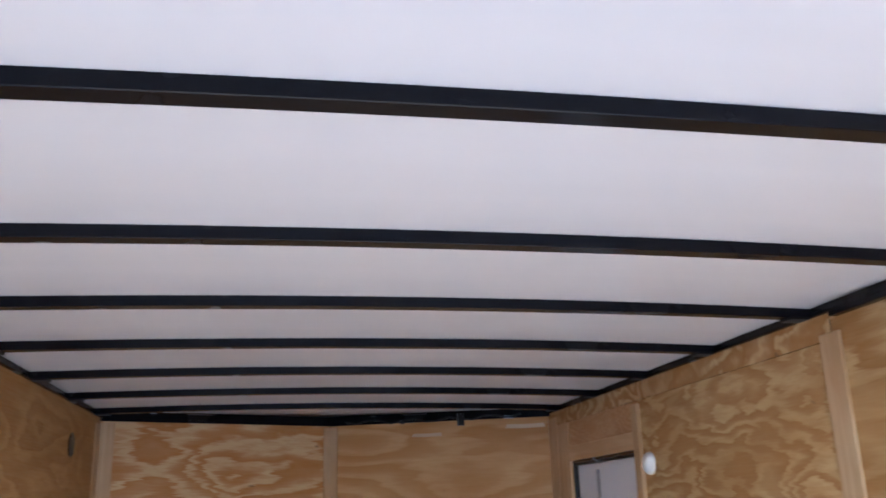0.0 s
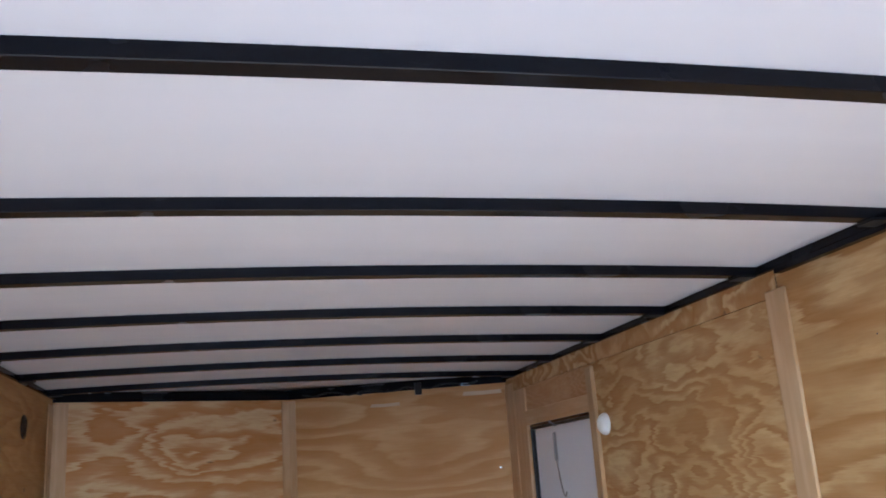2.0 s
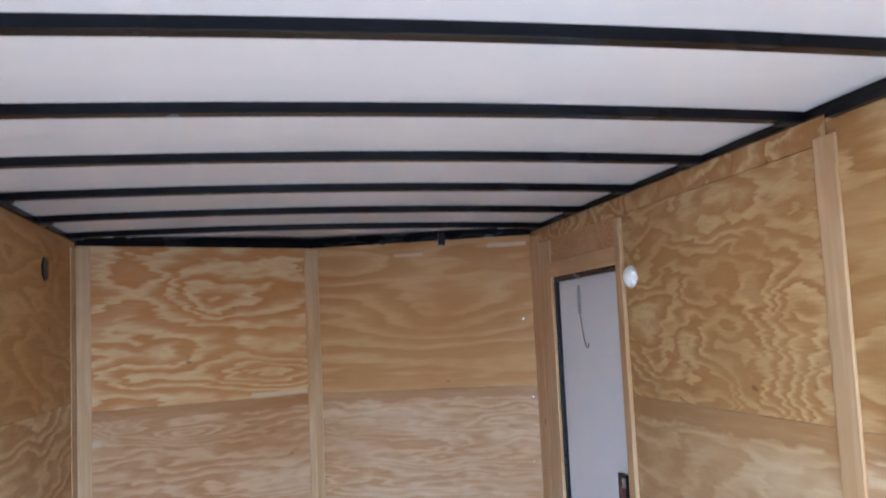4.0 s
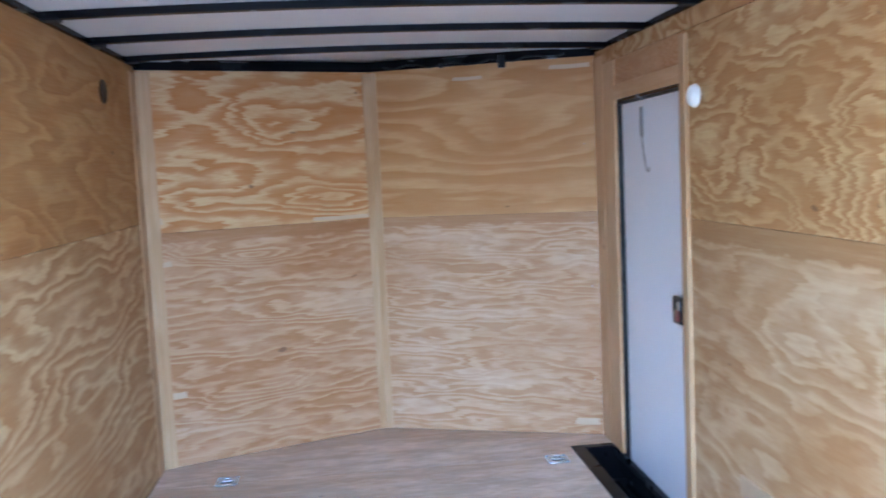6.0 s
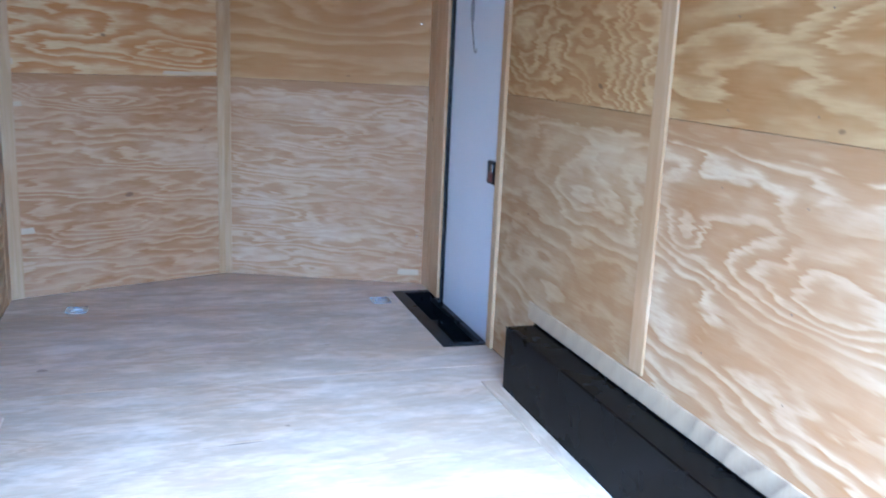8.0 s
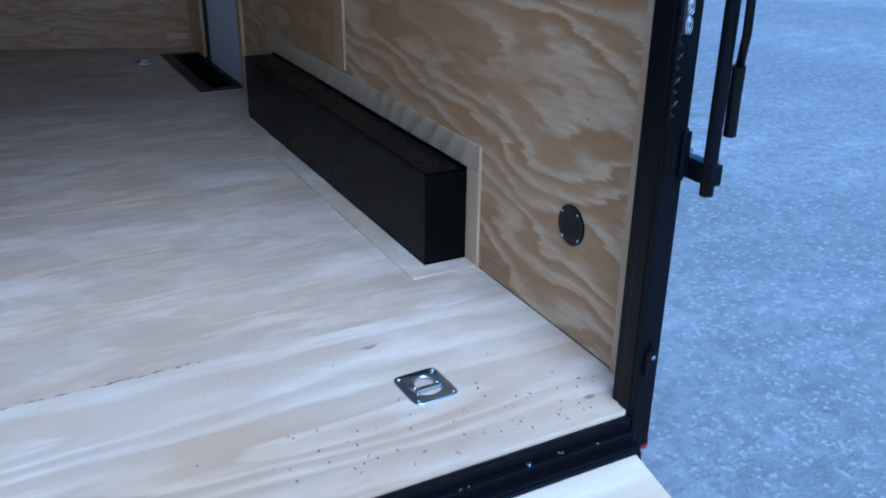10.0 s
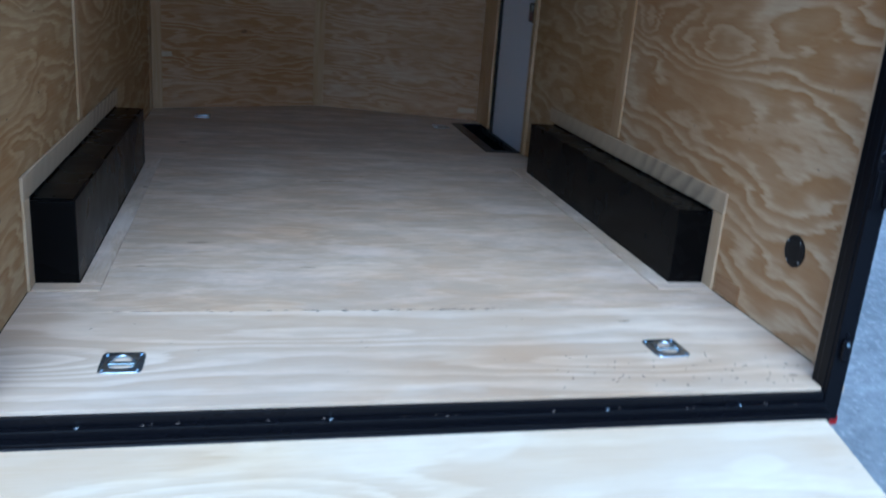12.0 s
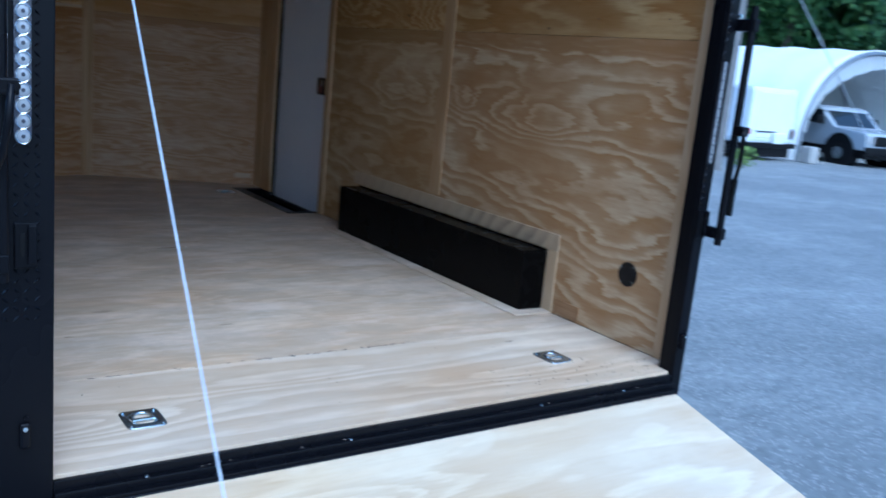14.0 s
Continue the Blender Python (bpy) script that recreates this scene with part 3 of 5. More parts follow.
def nose_wall(name, sign, material_low, material_high, label):
    """One slanting half of the front: from the side corner to the middle."""
    corner, tip = Vector((sign * WALL, CORNER, 0)), Vector((0, NOSE, 0))
    along = (tip - corner if sign < 0 else corner - tip).normalized()
    out = Vector((along.y, -along.x, 0))
    length = (tip - corner).length
    start = corner if sign < 0 else tip
    bm = prism([(-0.03, -0.14), (length + 0.03, -0.14), (length + 0.03, 2.26), (-0.03, 2.26)], 0.05)
    wall = part(name, bm, SKIN_BLACK)
    wall.matrix_world = frame_of(start - out * (PLY + 0.001), along, out)
    tagged(wall, label, "wall", kind="structure")
    inv = wall.matrix_world.inverted()

    def put(kind, u0, u1, z0, z1, depth, material, bevel, up=False, proud=0.0):
        at = start + along * u0 + Vector((0, 0, z0)) + out * proud
        if up:
            bm = prism([(0, 0), (z1 - z0, 0), (z1 - z0, u1 - u0), (0, u1 - u0)], depth, bevel)
            m = frame_of(at, (0, 0, 1), out)
            if m.col[2].xyz.dot(along) < 0:
                m = frame_of(start + along * u1 + Vector((0, 0, z0)) + out * proud, (0, 0, 1), out)
        else:
            bm = prism([(0, 0), (u1 - u0, 0), (u1 - u0, z1 - z0), (0, z1 - z0)], depth, bevel)
            m = frame_of(at, along, out)
        ob = part(kind, bm, material, wall)
        ob.matrix_local = inv @ m

    g = 0.0008
    put("plywood_sheet", g, length - g, g, SEAM - 0.03 - g, PLY, material_low, 0.001)
    put("plywood_sheet", g, length - g, SEAM - 0.03 + g, TOP - 0.01, PLY, material_high, 0.001)
    if sign < 0:
        put("batten_strip", 0.0, 0.075, 0, 2.13, 0.009, TRIM_WOOD, 0.003, True, 0.009)
        put("batten_strip", length - 0.045, length - 0.001, 0, 2.13, 0.009, TRIM_WOOD, 0.003, True, 0.009)
    else:
        put("batten_strip", 0.001, 0.045, 0, 2.13, 0.009, TRIM_WOOD, 0.003, True, 0.009)
    return wall


wall_nose_left = nose_wall("wall_nose_left", -1, PLY_EYED, PLY_BOLD, "slanting plywood nose wall with bold flame grain")
wall_nose_right = nose_wall("wall_nose_right", 1, PLY_STREAK, PLY_NOSE, "slanting plywood nose wall with fine streaked grain")

# ---- ceiling ----
EDGE_Z, CROWN = 2.177, 0.020


def roof_z(x):
    return EDGE_Z + CROWN * (1 - (x / 1.25) ** 2)


def roof_sheet():
    bm = bmesh.new()
    rows = []
    for y in [0.03 + 0.25 * i for i in range(21)]:
        rows.append([bm.verts.new((x, y, roof_z(x) + 0.0015 * math.sin(y * 10.3) * math.sin(x * 3))) for x in [-1.29 + 2.58 * i / 24 for i in range(25)]])
    for a, b in zip(rows, rows[1:]):
        for i in range(24):
            bm.faces.new((a[i], a[i + 1], b[i + 1], b[i]))
    out = bmesh.ops.extrude_face_region(bm, geom=bm.faces[:])
    bmesh.ops.translate(bm, vec=(0, 0, 0.03), verts=[g for g in out["geom"] if isinstance(g, bmesh.types.BMVert)])
    return tagged(part("ceiling", bm, ROOF_WHITE, smooth=True), "smooth white sheet roof between black steel bows", "ceiling", kind="structure")


roof_sheet()


def roof_bow():
    """A flat hat-shaped bow, crowned like the roof."""
    bm = bmesh.new()
    half, high = 0.021, 0.028
    outline = [(-half, 0.0), (-half, -high + 0.0016), (-half + 0.0016, -high), (half - 0.002, -high), (half, -high + 0.002), (half, 0.0)]
    rings = []
    for i in range(29):
        x = -1.225 + 2.45 * i / 28
        rings.append([bm.verts.new((x, y, roof_z(x) + z)) for y, z in outline])
    for a, b in zip(rings, rings[1:]):
        for k in range(len(outline) - 1):
            bm.faces.new((a[k], a[k + 1], b[k + 1], b[k]))
    bm.faces.new(rings[0])
    bm.faces.new(rings[-1])
    ob = holder("roof_bow", (0, 0, 0), "black painted steel roof bow spanning the trailer", "roof bow", "roof bows")
    part("channel", bm, BLACK_RAIL, ob)
    for side in (-1, 1):
        x0, x1 = sorted((side * 1.150, side * 1.212))
        part("end_plate", block((x0, -0.030, roof_z(1.2) - 0.033), (x1, 0.030, roof_z(1.2) - 0.026), 0.001), LED_GRIP, ob)
    return ob


first_bow = roof_bow()
BOWS = (0.713, 1.342, 1.925, 2.515, 3.11, 3.715, 4.32)
first_bow.location = (0, BOWS[0], 0)
for y in BOWS[1:]:
    copy_thing(first_bow, pose(0, y, 0))


def cove_rail(name, a, b, out, label):
    """An angle rail in the corner between wall and roof, from a to b."""
    a, b, out = Vector(a), Vector(b), Vector(out)
    length = (b - a).length
    bm = block((0, 0, 0), (length, 0.006, 0.052), 0.0015)
    bm = block((0, -0.044, 0.046), (length, 0.0, 0.052), 0.0015, bm)
    bm = block((0, -0.010, 0.0), (length, 0.0, 0.012), 0.002, bm)
    rail = part(name, bm, BLACK_RAIL)
    rail.matrix_world = frame_of(a, b - a, out)
    return tagged(rail, label, "rail", "roof rails", "structure")


cove_rail("trim", (WALL - 0.012, CORNER, TOP - 0.006), (WALL - 0.012, 0.05, TOP - 0.006), (-1, 0, 0), "black steel angle rail along the wall top")
lip = part("rail_lip", block((WALL - 0.026, 0.05, TOP - 0.022), (WALL - 0.001, 1.80, TOP - 0.0065), 0.002), BLACK_RAIL)
tagged(lip, "black steel lip under the rear half of the roof rail", "rail", "roof rails", "structure")
cove_rail("trim", (-WALL + 0.012, 0.05, TOP - 0.006), (-WALL + 0.012, CORNER, TOP - 0.006), (1, 0, 0), "black steel angle rail along the wall top")
tip_way = Vector((WALL, NOSE - CORNER, 0)).normalized()
cove_rail("trim", (-WALL, CORNER - 0.012, TOP - 0.018), (0, NOSE - 0.012, TOP - 0.018), (tip_way.y, -tip_way.x, 0), "black steel rail along the nose top")
cove_rail("trim", (0, NOSE - 0.012, TOP - 0.018), (WALL, CORNER - 0.012, TOP - 0.018), (-tip_way.y, -tip_way.x, 0), "black steel rail along the nose top")

# ---- side door ----
door = part("door_1", block((1.262, DOOR[0] + 0.004, -0.045), (1.292, DOOR[1] - 0.014, DOOR[2] - 0.014), 0.002), DOOR_WHITE)
tagged(door, "closed flush white side door with a black latch", "door", kind="structure")
seal = block((1.245, DOOR[1] - 0.013, -0.045), (1.285, DOOR[1] - 0.001, DOOR[2] - 0.001), 0.001)
seal = block((1.245, DOOR[0] + 0.002, DOOR[2] - 0.013), (1.285, DOOR[1] - 0.013, DOOR[2] - 0.001), 0.001, seal)
part("weather_seal", seal, PLASTIC_BLACK, door, "black rubber door seal")
latch = part("latch", block((1.238, 3.395, 0.835), (1.262, 3.485, 0.955), 0.006), PLASTIC_BLACK, door, "black paddle latch")
part("release_lever", block((1.228, 3.405, 0.85), (1.239, 3.44, 0.90), 0.003), RED_PLASTIC, latch, "small red release lever")
part("strike_plate", block((1.232, 3.395, 0.90), (1.239, 3.425, 0.94), 0.002), ZINC, latch)


def door_stay():
    """A spring and chain that hang from the door head."""
    ob = holder("door_chain", (1.25, 3.86, 1.80), "thin steel door chain with a spring, hanging slack", "chain")
    part("hook", tube([(-0.02, -0.02, 0.12), (-0.03, -0.02, 0.06), (0.0, -0.03, 0.04)], 0.005), TENT_PIPE, ob)
    pts = [(0.004 + 0.009 * math.cos(a), 0.02 + 0.009 * math.sin(a), 0.01 - 0.14 * a / 75) for a in [0.6 * i for i in range(126)]]
    part("spring", tube(pts, 0.0028, sides=5), CHAIN, ob)
    drop = [(0.004, 0.02 - 0.10 * u, -0.13 - 0.17 * math.sin(math.pi * u * 0.66)) for u in [i / 16 for i in range(17)]]
    part("chain", tube(drop, 0.0034, sides=6), CHAIN, ob)


door_stay()


def dome_light():
    ob = holder("dome_light", (WALL, 3.165, 1.803), "round white plastic dome light on the plywood wall", "lamp")
    part("base", rod((0, 0, 0), (-0.012, 0, 0), 0.047, sides=32, bevel=0.003), PLASTIC_WHITE, ob)
    bm = bmesh.new()
    bmesh.ops.create_uvsphere(bm, u_segments=28, v_segments=14, radius=0.044)
    bmesh.ops.delete(bm, geom=[v for v in bm.verts if v.co.x > 0.001], context="VERTS")
    bmesh.ops.scale(bm, vec=(0.55, 1, 1), verts=bm.verts)
    bmesh.ops.translate(bm, vec=(-0.012, 0, 0), verts=bm.verts)
    part("lens", bm, PLASTIC_WHITE, ob, "milky domed lens", True)


dome_light()


def round_vent(at, sign):
    ob = holder("wall_vent", at, "round black plastic vent cover screwed to plywood", "vent", "wall vents")
    s = -sign
    part("cover", rod((0, 0, 0), (s * 0.006, 0, 0), 0.054, sides=36, bevel=0.002), PLASTIC_BLACK, ob)
    bm = bmesh.new()
    for k in range(7):
        z = -0.03 + 0.01 * k
        w = math.sqrt(0.040 ** 2 - z * z)
        bm = block((min(s * 0.005, s * 0.0072), -w, z - 0.0026), (max(s * 0.005, s * 0.0072), w, z + 0.0026), 0.001, bm)
    part("louvre", bm, PLASTIC_BLACK, ob)
    for k in range(4):
        a = radians(38 + 90 * k)
        y, z = 0.046 * math.cos(a), 0.046 * math.sin(a)
        part("screw", rod((s * 0.005, y, z), (s * 0.0085, y, z), 0.0042, sides=10, bevel=0.001), ZINC, ob)


round_vent((WALL, 0.284, 0.308), 1)
round_vent((-WALL, 3.91, 1.972), -1)


# ---- wheel boxes with their plywood surround ----
def wheel_box(sign):
    y0, y1, xi, h = 0.812, 2.722, 1.081, 0.294
    ob = holder("wheel_box", (sign * WALL, (y0 + y1) / 2, 0), "long glossy black steel wheel box on the plywood floor", "wheel box", "wheel boxes")
    half = (y1 - y0) / 2
    x0, x1 = sorted((sign * (xi - WALL), 0.0))
    part("body", block((x0, -half, 0.0), (x1, half, h - 0.006), 0.004), BOX_BLACK, ob)
    xa, xb = sorted((sign * (xi - WALL) + sign * 0.010, 0.0))
    part("top_plate", block((xa, -half + 0.02, h - 0.006), (xb, half - 0.004, h), 0.001), BOX_BLACK, ob)
    xa, xb = sorted((sign * (xi - WALL), sign * (xi - WALL) + sign * 0.005))
    part("folded_edge", block((xa, -half, h - 0.009), (xb, half, h), 0.0015), BOX_BLACK, ob)
    a, b = sorted((sign * (xi - WALL) - sign * 0.004, sign * (xi - WALL) + sign * 0.012))
    part("flange", block((a, -half - 0.004, 0.0), (b, half + 0.004, 0.004), 0.001), BOX_BLACK, ob)
    a, b = sorted((0.0, -sign * 0.010))
    part("top_flange", block((a, -half - 0.003, h), (b, half + 0.003, h + 0.004), 0.001), BOX_BLACK, ob)
    for yy in (-half + 0.05, half - 0.05):
        part("rivet", rod((sign * (xi - WALL) * 0.5, yy, h - 0.001), (sign * (xi - WALL) * 0.5, yy, h + 0.003), 0.005, sides=10), BOX_BLACK, ob)


for sign, wall in ((1, wall_right), (-1, wall_left)):
    wheel_box(sign)
    side_strip(wall, sign, 0.738, 2.80, 0.303, 0.385, PLY_CROSS, 0.010, "box_surround", 0.004)
    side_strip(wall, sign, 0.738, 0.812, 0.0, 0.303, SURROUND_WOOD, 0.010, "box_surround", 0.004)
    side_strip(wall, sign, 2.73, 2.80, 0.0, 0.303, TRIM_WOOD, 0.010, "box_surround", 0.004)
    xs = (1.006, 1.079) if sign > 0 else (-1.079, -1.006)
    board("floor_batten", floor, (xs[1], 0.81, 0.008), (0, 1, 0), (0, 0, 1), 1.99, xs[1] - xs[0], 0.0078, PLY_FLOOR, 0.003)
    x_in, x_out = sorted((sign * 1.006, sign * 1.219))
    board("floor_batten", floor, (x_in, 0.740, 0.0085), (1, 0, 0), (0, 0, 1), x_out - x_in, 0.068, 0.008, PLY_FLOOR, 0.003)

# the small patch left beside the surround
board("filler_block", wall_right, (WALL - 0.006, 0.718, 0.012), (0, -1, 0), (-1, 0, 0), 0.165, 0.066, 0.006, OFFCUT, 0.002)

# ---- step well at the side door ----
def step_well():
    x0, y0, x1, y1 = STEP
    ob = holder("step_well", (x0, y0, 0), "black painted steel step well let into the floor by the door", "step")
    w, d, lip = x1 - x0 + 0.035, y1 - y0, 0.07
    rim = block((0, 0, 0.0), (lip, d, 0.006), 0.002)
    rim = block((lip, 0, 0.0), (w - 0.03, lip * 0.7, 0.006), 0.002, rim)
    rim = block((lip, d - lip * 0.7, 0.0), (w - 0.03, d, 0.006), 0.002, rim)
    part("rim", rim, BLACK_STEEL, ob)
    deep = -0.19
    pan = block((lip - 0.01, 0.04, deep), (w + 0.04, d - 0.04, deep + 0.006), 0.001)
    pan = block((lip - 0.012, 0.04, deep), (lip, d - 0.04, 0.0), 0.001, pan)
    pan = block((lip, 0.04, deep), (w - 0.02, 0.05, 0.0), 0.001, pan)
    pan = block((lip, d - 0.05, deep), (w - 0.02, d - 0.04, 0.0), 0.001, pan)
    pan = block((w + 0.034, 0.04, deep), (w + 0.042, d - 0.04, -0.047), 0.001, pan)
    for a, b in ((0.03, 0.05), (d - 0.05, d - 0.03)):
        pan = block((w - 0.03, a, deep), (w + 0.042, b, -0.047), 0.001, pan)
    pan = block((w - 0.02, d - 0.17, -0.047), (w + 0.06, d - 0.03, -0.002), 0.001, pan)
    part("pan", pan, BLACK_STEEL, ob)
    part("tread", block((lip + 0.02, 0.09, deep + 0.006), (w - 0.03, d - 0.09, deep + 0.012), 0.003), TREAD_BLACK, ob)
    part("threshold", block((w - 0.028, 0.03, -0.05), (w + 0.004, d - 0.03, -0.02), 0.003), BLACK_STEEL, ob)


step_well()


# ---- tie-down rings in the floor ----
def tie_down():
    ob = holder("floor_tie_down", (0, 0, 0), "zinc plated recessed tie-down ring let into the plywood floor", "tie-down", "floor tie-downs")
    w, h, t = 0.059, 0.066, 0.0035
    bm = bmesh.new()
    n, out_ring, rings = 40, [], []
    def loop(sx, sy, z, power):
        pts = []
        for k in range(n):
            a = 2 * math.pi * (k + 0.5) / n
            c, s = math.cos(a), math.sin(a)
            pts.append(bm.verts.new((sx * abs(c) ** power * (1 if c > 0 else -1), sy * abs(s) ** power * (1 if s > 0 else -1), z)))
        return pts
    for sx, sy, z, power in ((w, h, 0.0, 0.28), (w, h, t * 0.7, 0.28), (w - 0.002, h - 0.002, t, 0.28), (0.045, 0.047, t, 0.6), (0.041, 0.043, t + 0.0015, 0.8), (0.037, 0.039, 0.0015, 1.0), (0.032, 0.034, -0.012, 1.0), (0.020, 0.021, -0.016, 1.0)):
        rings.append(loop(sx, sy, z, power))
    for a, b in zip(rings, rings[1:]):
        for k in range(n):
            bm.faces.new((a[k], a[(k + 1) % n], b[(k + 1) % n], b[k]))
    bm.faces.new(rings[-1])
    part("plate", bm, ZINC, ob, smooth=True)
    ring_pts = [(0.030 * math.cos(a), 0.004 + 0.030 * math.sin(a), 0.004 + 0.002 * math.sin(a)) for a in [radians(-20 + 11 * i) for i in range(21)]]
    part("ring", tube(ring_pts, 0.0055, sides=10), ZINC, ob, smooth=True)
    part("hinge_bar", block((-0.034, -0.022, 0.002), (0.034, -0.008, 0.010), 0.003), ZINC, ob)
    for sx in (-1, 1):
        for sy in (-1, 1):
            part("bolt", rod((sx * 0.046, sy * 0.052, t), (sx * 0.046, sy * 0.052, t + 0.004), 0.0062, sides=12, bevel=0.0015), ZINC, ob, smooth=False)
    return ob


tie = tie_down()
tie.location = (-0.862, 0.184, 0.0005)
copy_thing(tie, pose(0.784, 0.214, 0.0005, 0, 0, 2))
copy_thing(tie, pose(-0.859, 4.272, 0.0005, 0, 0, -1))
copy_thing(tie, pose(0.864, 4.20, 0.0005))


# ---- rear frame ----
POST_Y, POST_FRONT = -0.10, -0.022
POSTS = {-1: (-1.285, -1.161), 1: (1.152, 1.207)}  # how far each post reaches across


def tread_bumps(x0, x1, z0, z1, y):
    """Raised bars of tread plate on a face that looks to -y."""
    verts, faces = [], []
    pitch = 0.023
    rows, cols = int((z1 - z0) / pitch), int((x1 - x0) / pitch)
    for r in range(rows):
        for c in range(cols):
            cx, cz = x0 + (c + 0.5) * pitch, z0 + (r + 0.5) * pitch
            a = radians(45 if (r + c) % 2 else -45)
            dx, dz = math.cos(a) * 0.0112, math.sin(a) * 0.0112
            nx, nz = -math.sin(a) * 0.0036, math.cos(a) * 0.0036
            i = len(verts)
            verts += [(cx - dx, y, cz - dz), (cx + nx, y, cz + nz), (cx + dx, y, cz + dz), (cx - nx, y, cz - nz), (cx, y - 0.0045, cz)]
            faces += [(i, i + 1, i + 4), (i + 1, i + 2, i + 4), (i + 2, i + 3, i + 4), (i + 3, i, i + 4)]
    return verts, faces


rear = holder("rear_frame", (0, 0, 0), "black steel rear door frame with tread plate facing", "door frame", kind="structure")
for sign in (-1, 1):
    x0, x1 = POSTS[sign]
    bm = block((x0, POST_Y, -0.10), (x1, POST_FRONT, 2.28), 0.004)
    post = part("post", bm, BLACK_STEEL, rear)
    edge = x1 if sign < 0 else x0
    a, b = sorted((edge - sign * 0.003, edge + sign * 0.014))
    part("jamb_lip", block((a, POST_Y + 0.014, -0.02), (b, POST_Y + 0.05, 2.06), 0.003), BLACK_STEEL, post)
    v, f = tread_bumps(x0 + 0.006, x1 - 0.006, 0.42, 1.95, POST_Y) if sign < 0 else tread_bumps(x0 - 0.001, x0 + 0.028, 0.68, 1.95, POST_Y)
    me = bpy.data.meshes.new("tread")
    me.from_pydata(v, [], f)
    me.materials.append(TREAD_BLACK)
    tread = new("tread", me)
    tread.parent = post
    tagged(tread, kind="stuff")
    # strike box for the lock bar
    mid = (x0 + x1) / 2
    xa, xb = mid - 0.02, mid + 0.02
    plate = part("strike_box", block((xa - 0.006, POST_Y - 0.008, 0.555), (xb + 0.004, POST_Y + 0.002, 0.665), 0.003), BLACK_STEEL, post)
    part("keeper", block((mid + 0.002, POST_Y - 0.020, 0.566), (xb + 0.002, POST_Y - 0.007, 0.662), 0.004), BLACK_RAIL, plate)
    part("slot", block((mid - 0.014, POST_Y - 0.010, 0.585), (mid - 0.004, POST_Y - 0.006, 0.640), 0.001), LED_GRIP, plate)
    pin = part("latch_pin", block((xa + 0.004, POST_Y - 0.016, 0.10), (xb - 0.012, POST_Y + 0.002, 0.165), 0.007, segments=3), BLACK_RAIL, post)
    part("worn_tip", rod((mid - 0.004, POST_Y - 0.015, 0.152), (mid - 0.004, POST_Y - 0.020, 0.152), 0.006, sides=12, bevel=0.002), ZINC, pin)
    part("bolt", rod((mid, POST_Y + 0.002, 0.175), (mid, POST_Y - 0.006, 0.175), 0.006, sides=10), BLACK_STEEL, post)
part("header", block((-1.160, POST_Y, 2.07), (1.150, 0.03, 2.28), 0.004), BLACK_STEEL, rear)
sill = part("sill", block((-1.160, -0.096, -0.10), (1.151, -0.081, -0.010), 0.003), BLACK_STEEL, rear)
part("sill_lip", block((-1.160, -0.116, -0.10), (1.151, -0.097, -0.036), 0.004), BLACK_STEEL, sill)
part("gutter", block((-1.160, -0.140, -0.12), (1.151, -0.117, -0.056), 0.003), BLACK_STEEL, sill)
for x in (-0.93, -0.31, 0.46, 0.87):
    part("screw", rod((x, -0.107, -0.037), (x, -0.107, -0.032), 0.006, sides=10, bevel=0.001), ZINC, sill)
part("bumper", block((-1.280, -0.09, -0.178), (1.205, 0.04, -0.128), 0.006), BLACK_STEEL, rear)


# ---- ramp ----
def ramp():
    top_y, top_z, low_y = -0.148, -0.068, -2.07
    drop = top_z - (GROUND_Z + 0.03)
    length = math.hypot(low_y - top_y, drop)
    tilt = math.degrees(math.atan2(drop, top_y - low_y))
    ob = holder("ramp_door", pose(0, top_y, top_z, tilt, 0, 0), "lowered ramp door faced with pale bright plywood", "ramp")
    half = 1.13
    for a, b in ((0.0, 1.22), (1.22, length - 0.16)):
        sheet = part("plywood_panel", prism([(-half, -a - 0.001), (half, -a - 0.001), (half, -b + 0.001), (-half, -b + 0.001)], 0.018, 0.002), PLY_RAMP, ob)
        sheet.matrix_local = pose(0, 0, 0, -90, 0, 0)
    part("frame_panel", block((-half + 0.002, -length + 0.16, -0.06), (half - 0.002, -0.004, -0.019), 0.003), BLACK_STEEL, ob, "black steel ramp frame")
    for s in (-1, 1):
        x0, x1 = sorted((s * (half - 0.03), s * (half - 0.002)))
        part("edge_rail", block((x0, -length + 0.16, -0.085), (x1, -0.02, -0.061), 0.003), BLACK_STEEL, ob)
    part("flap", block((-half, -length - 0.03, -0.035), (half, -length + 0.155, -0.018), 0.003), PLY_RAMP, ob)
    part("hinge", rod((-half, 0.012, -0.010), (half, 0.012, -0.010), 0.010, sides=12), BLACK_STEEL, ob)
    return ob


ramp()

# ---- cable from the rear header to the ramp ----
lines = [Vector((-1.137, 0.02, 2.04)).lerp(Vector((-1.154, -1.99, -0.43)), i / 12) for i in range(13)]
tagged(part("ramp_cable", tube(lines, 0.0020, sides=8), CABLE), "taut pale steel ramp cable beside the rear post", "cable")


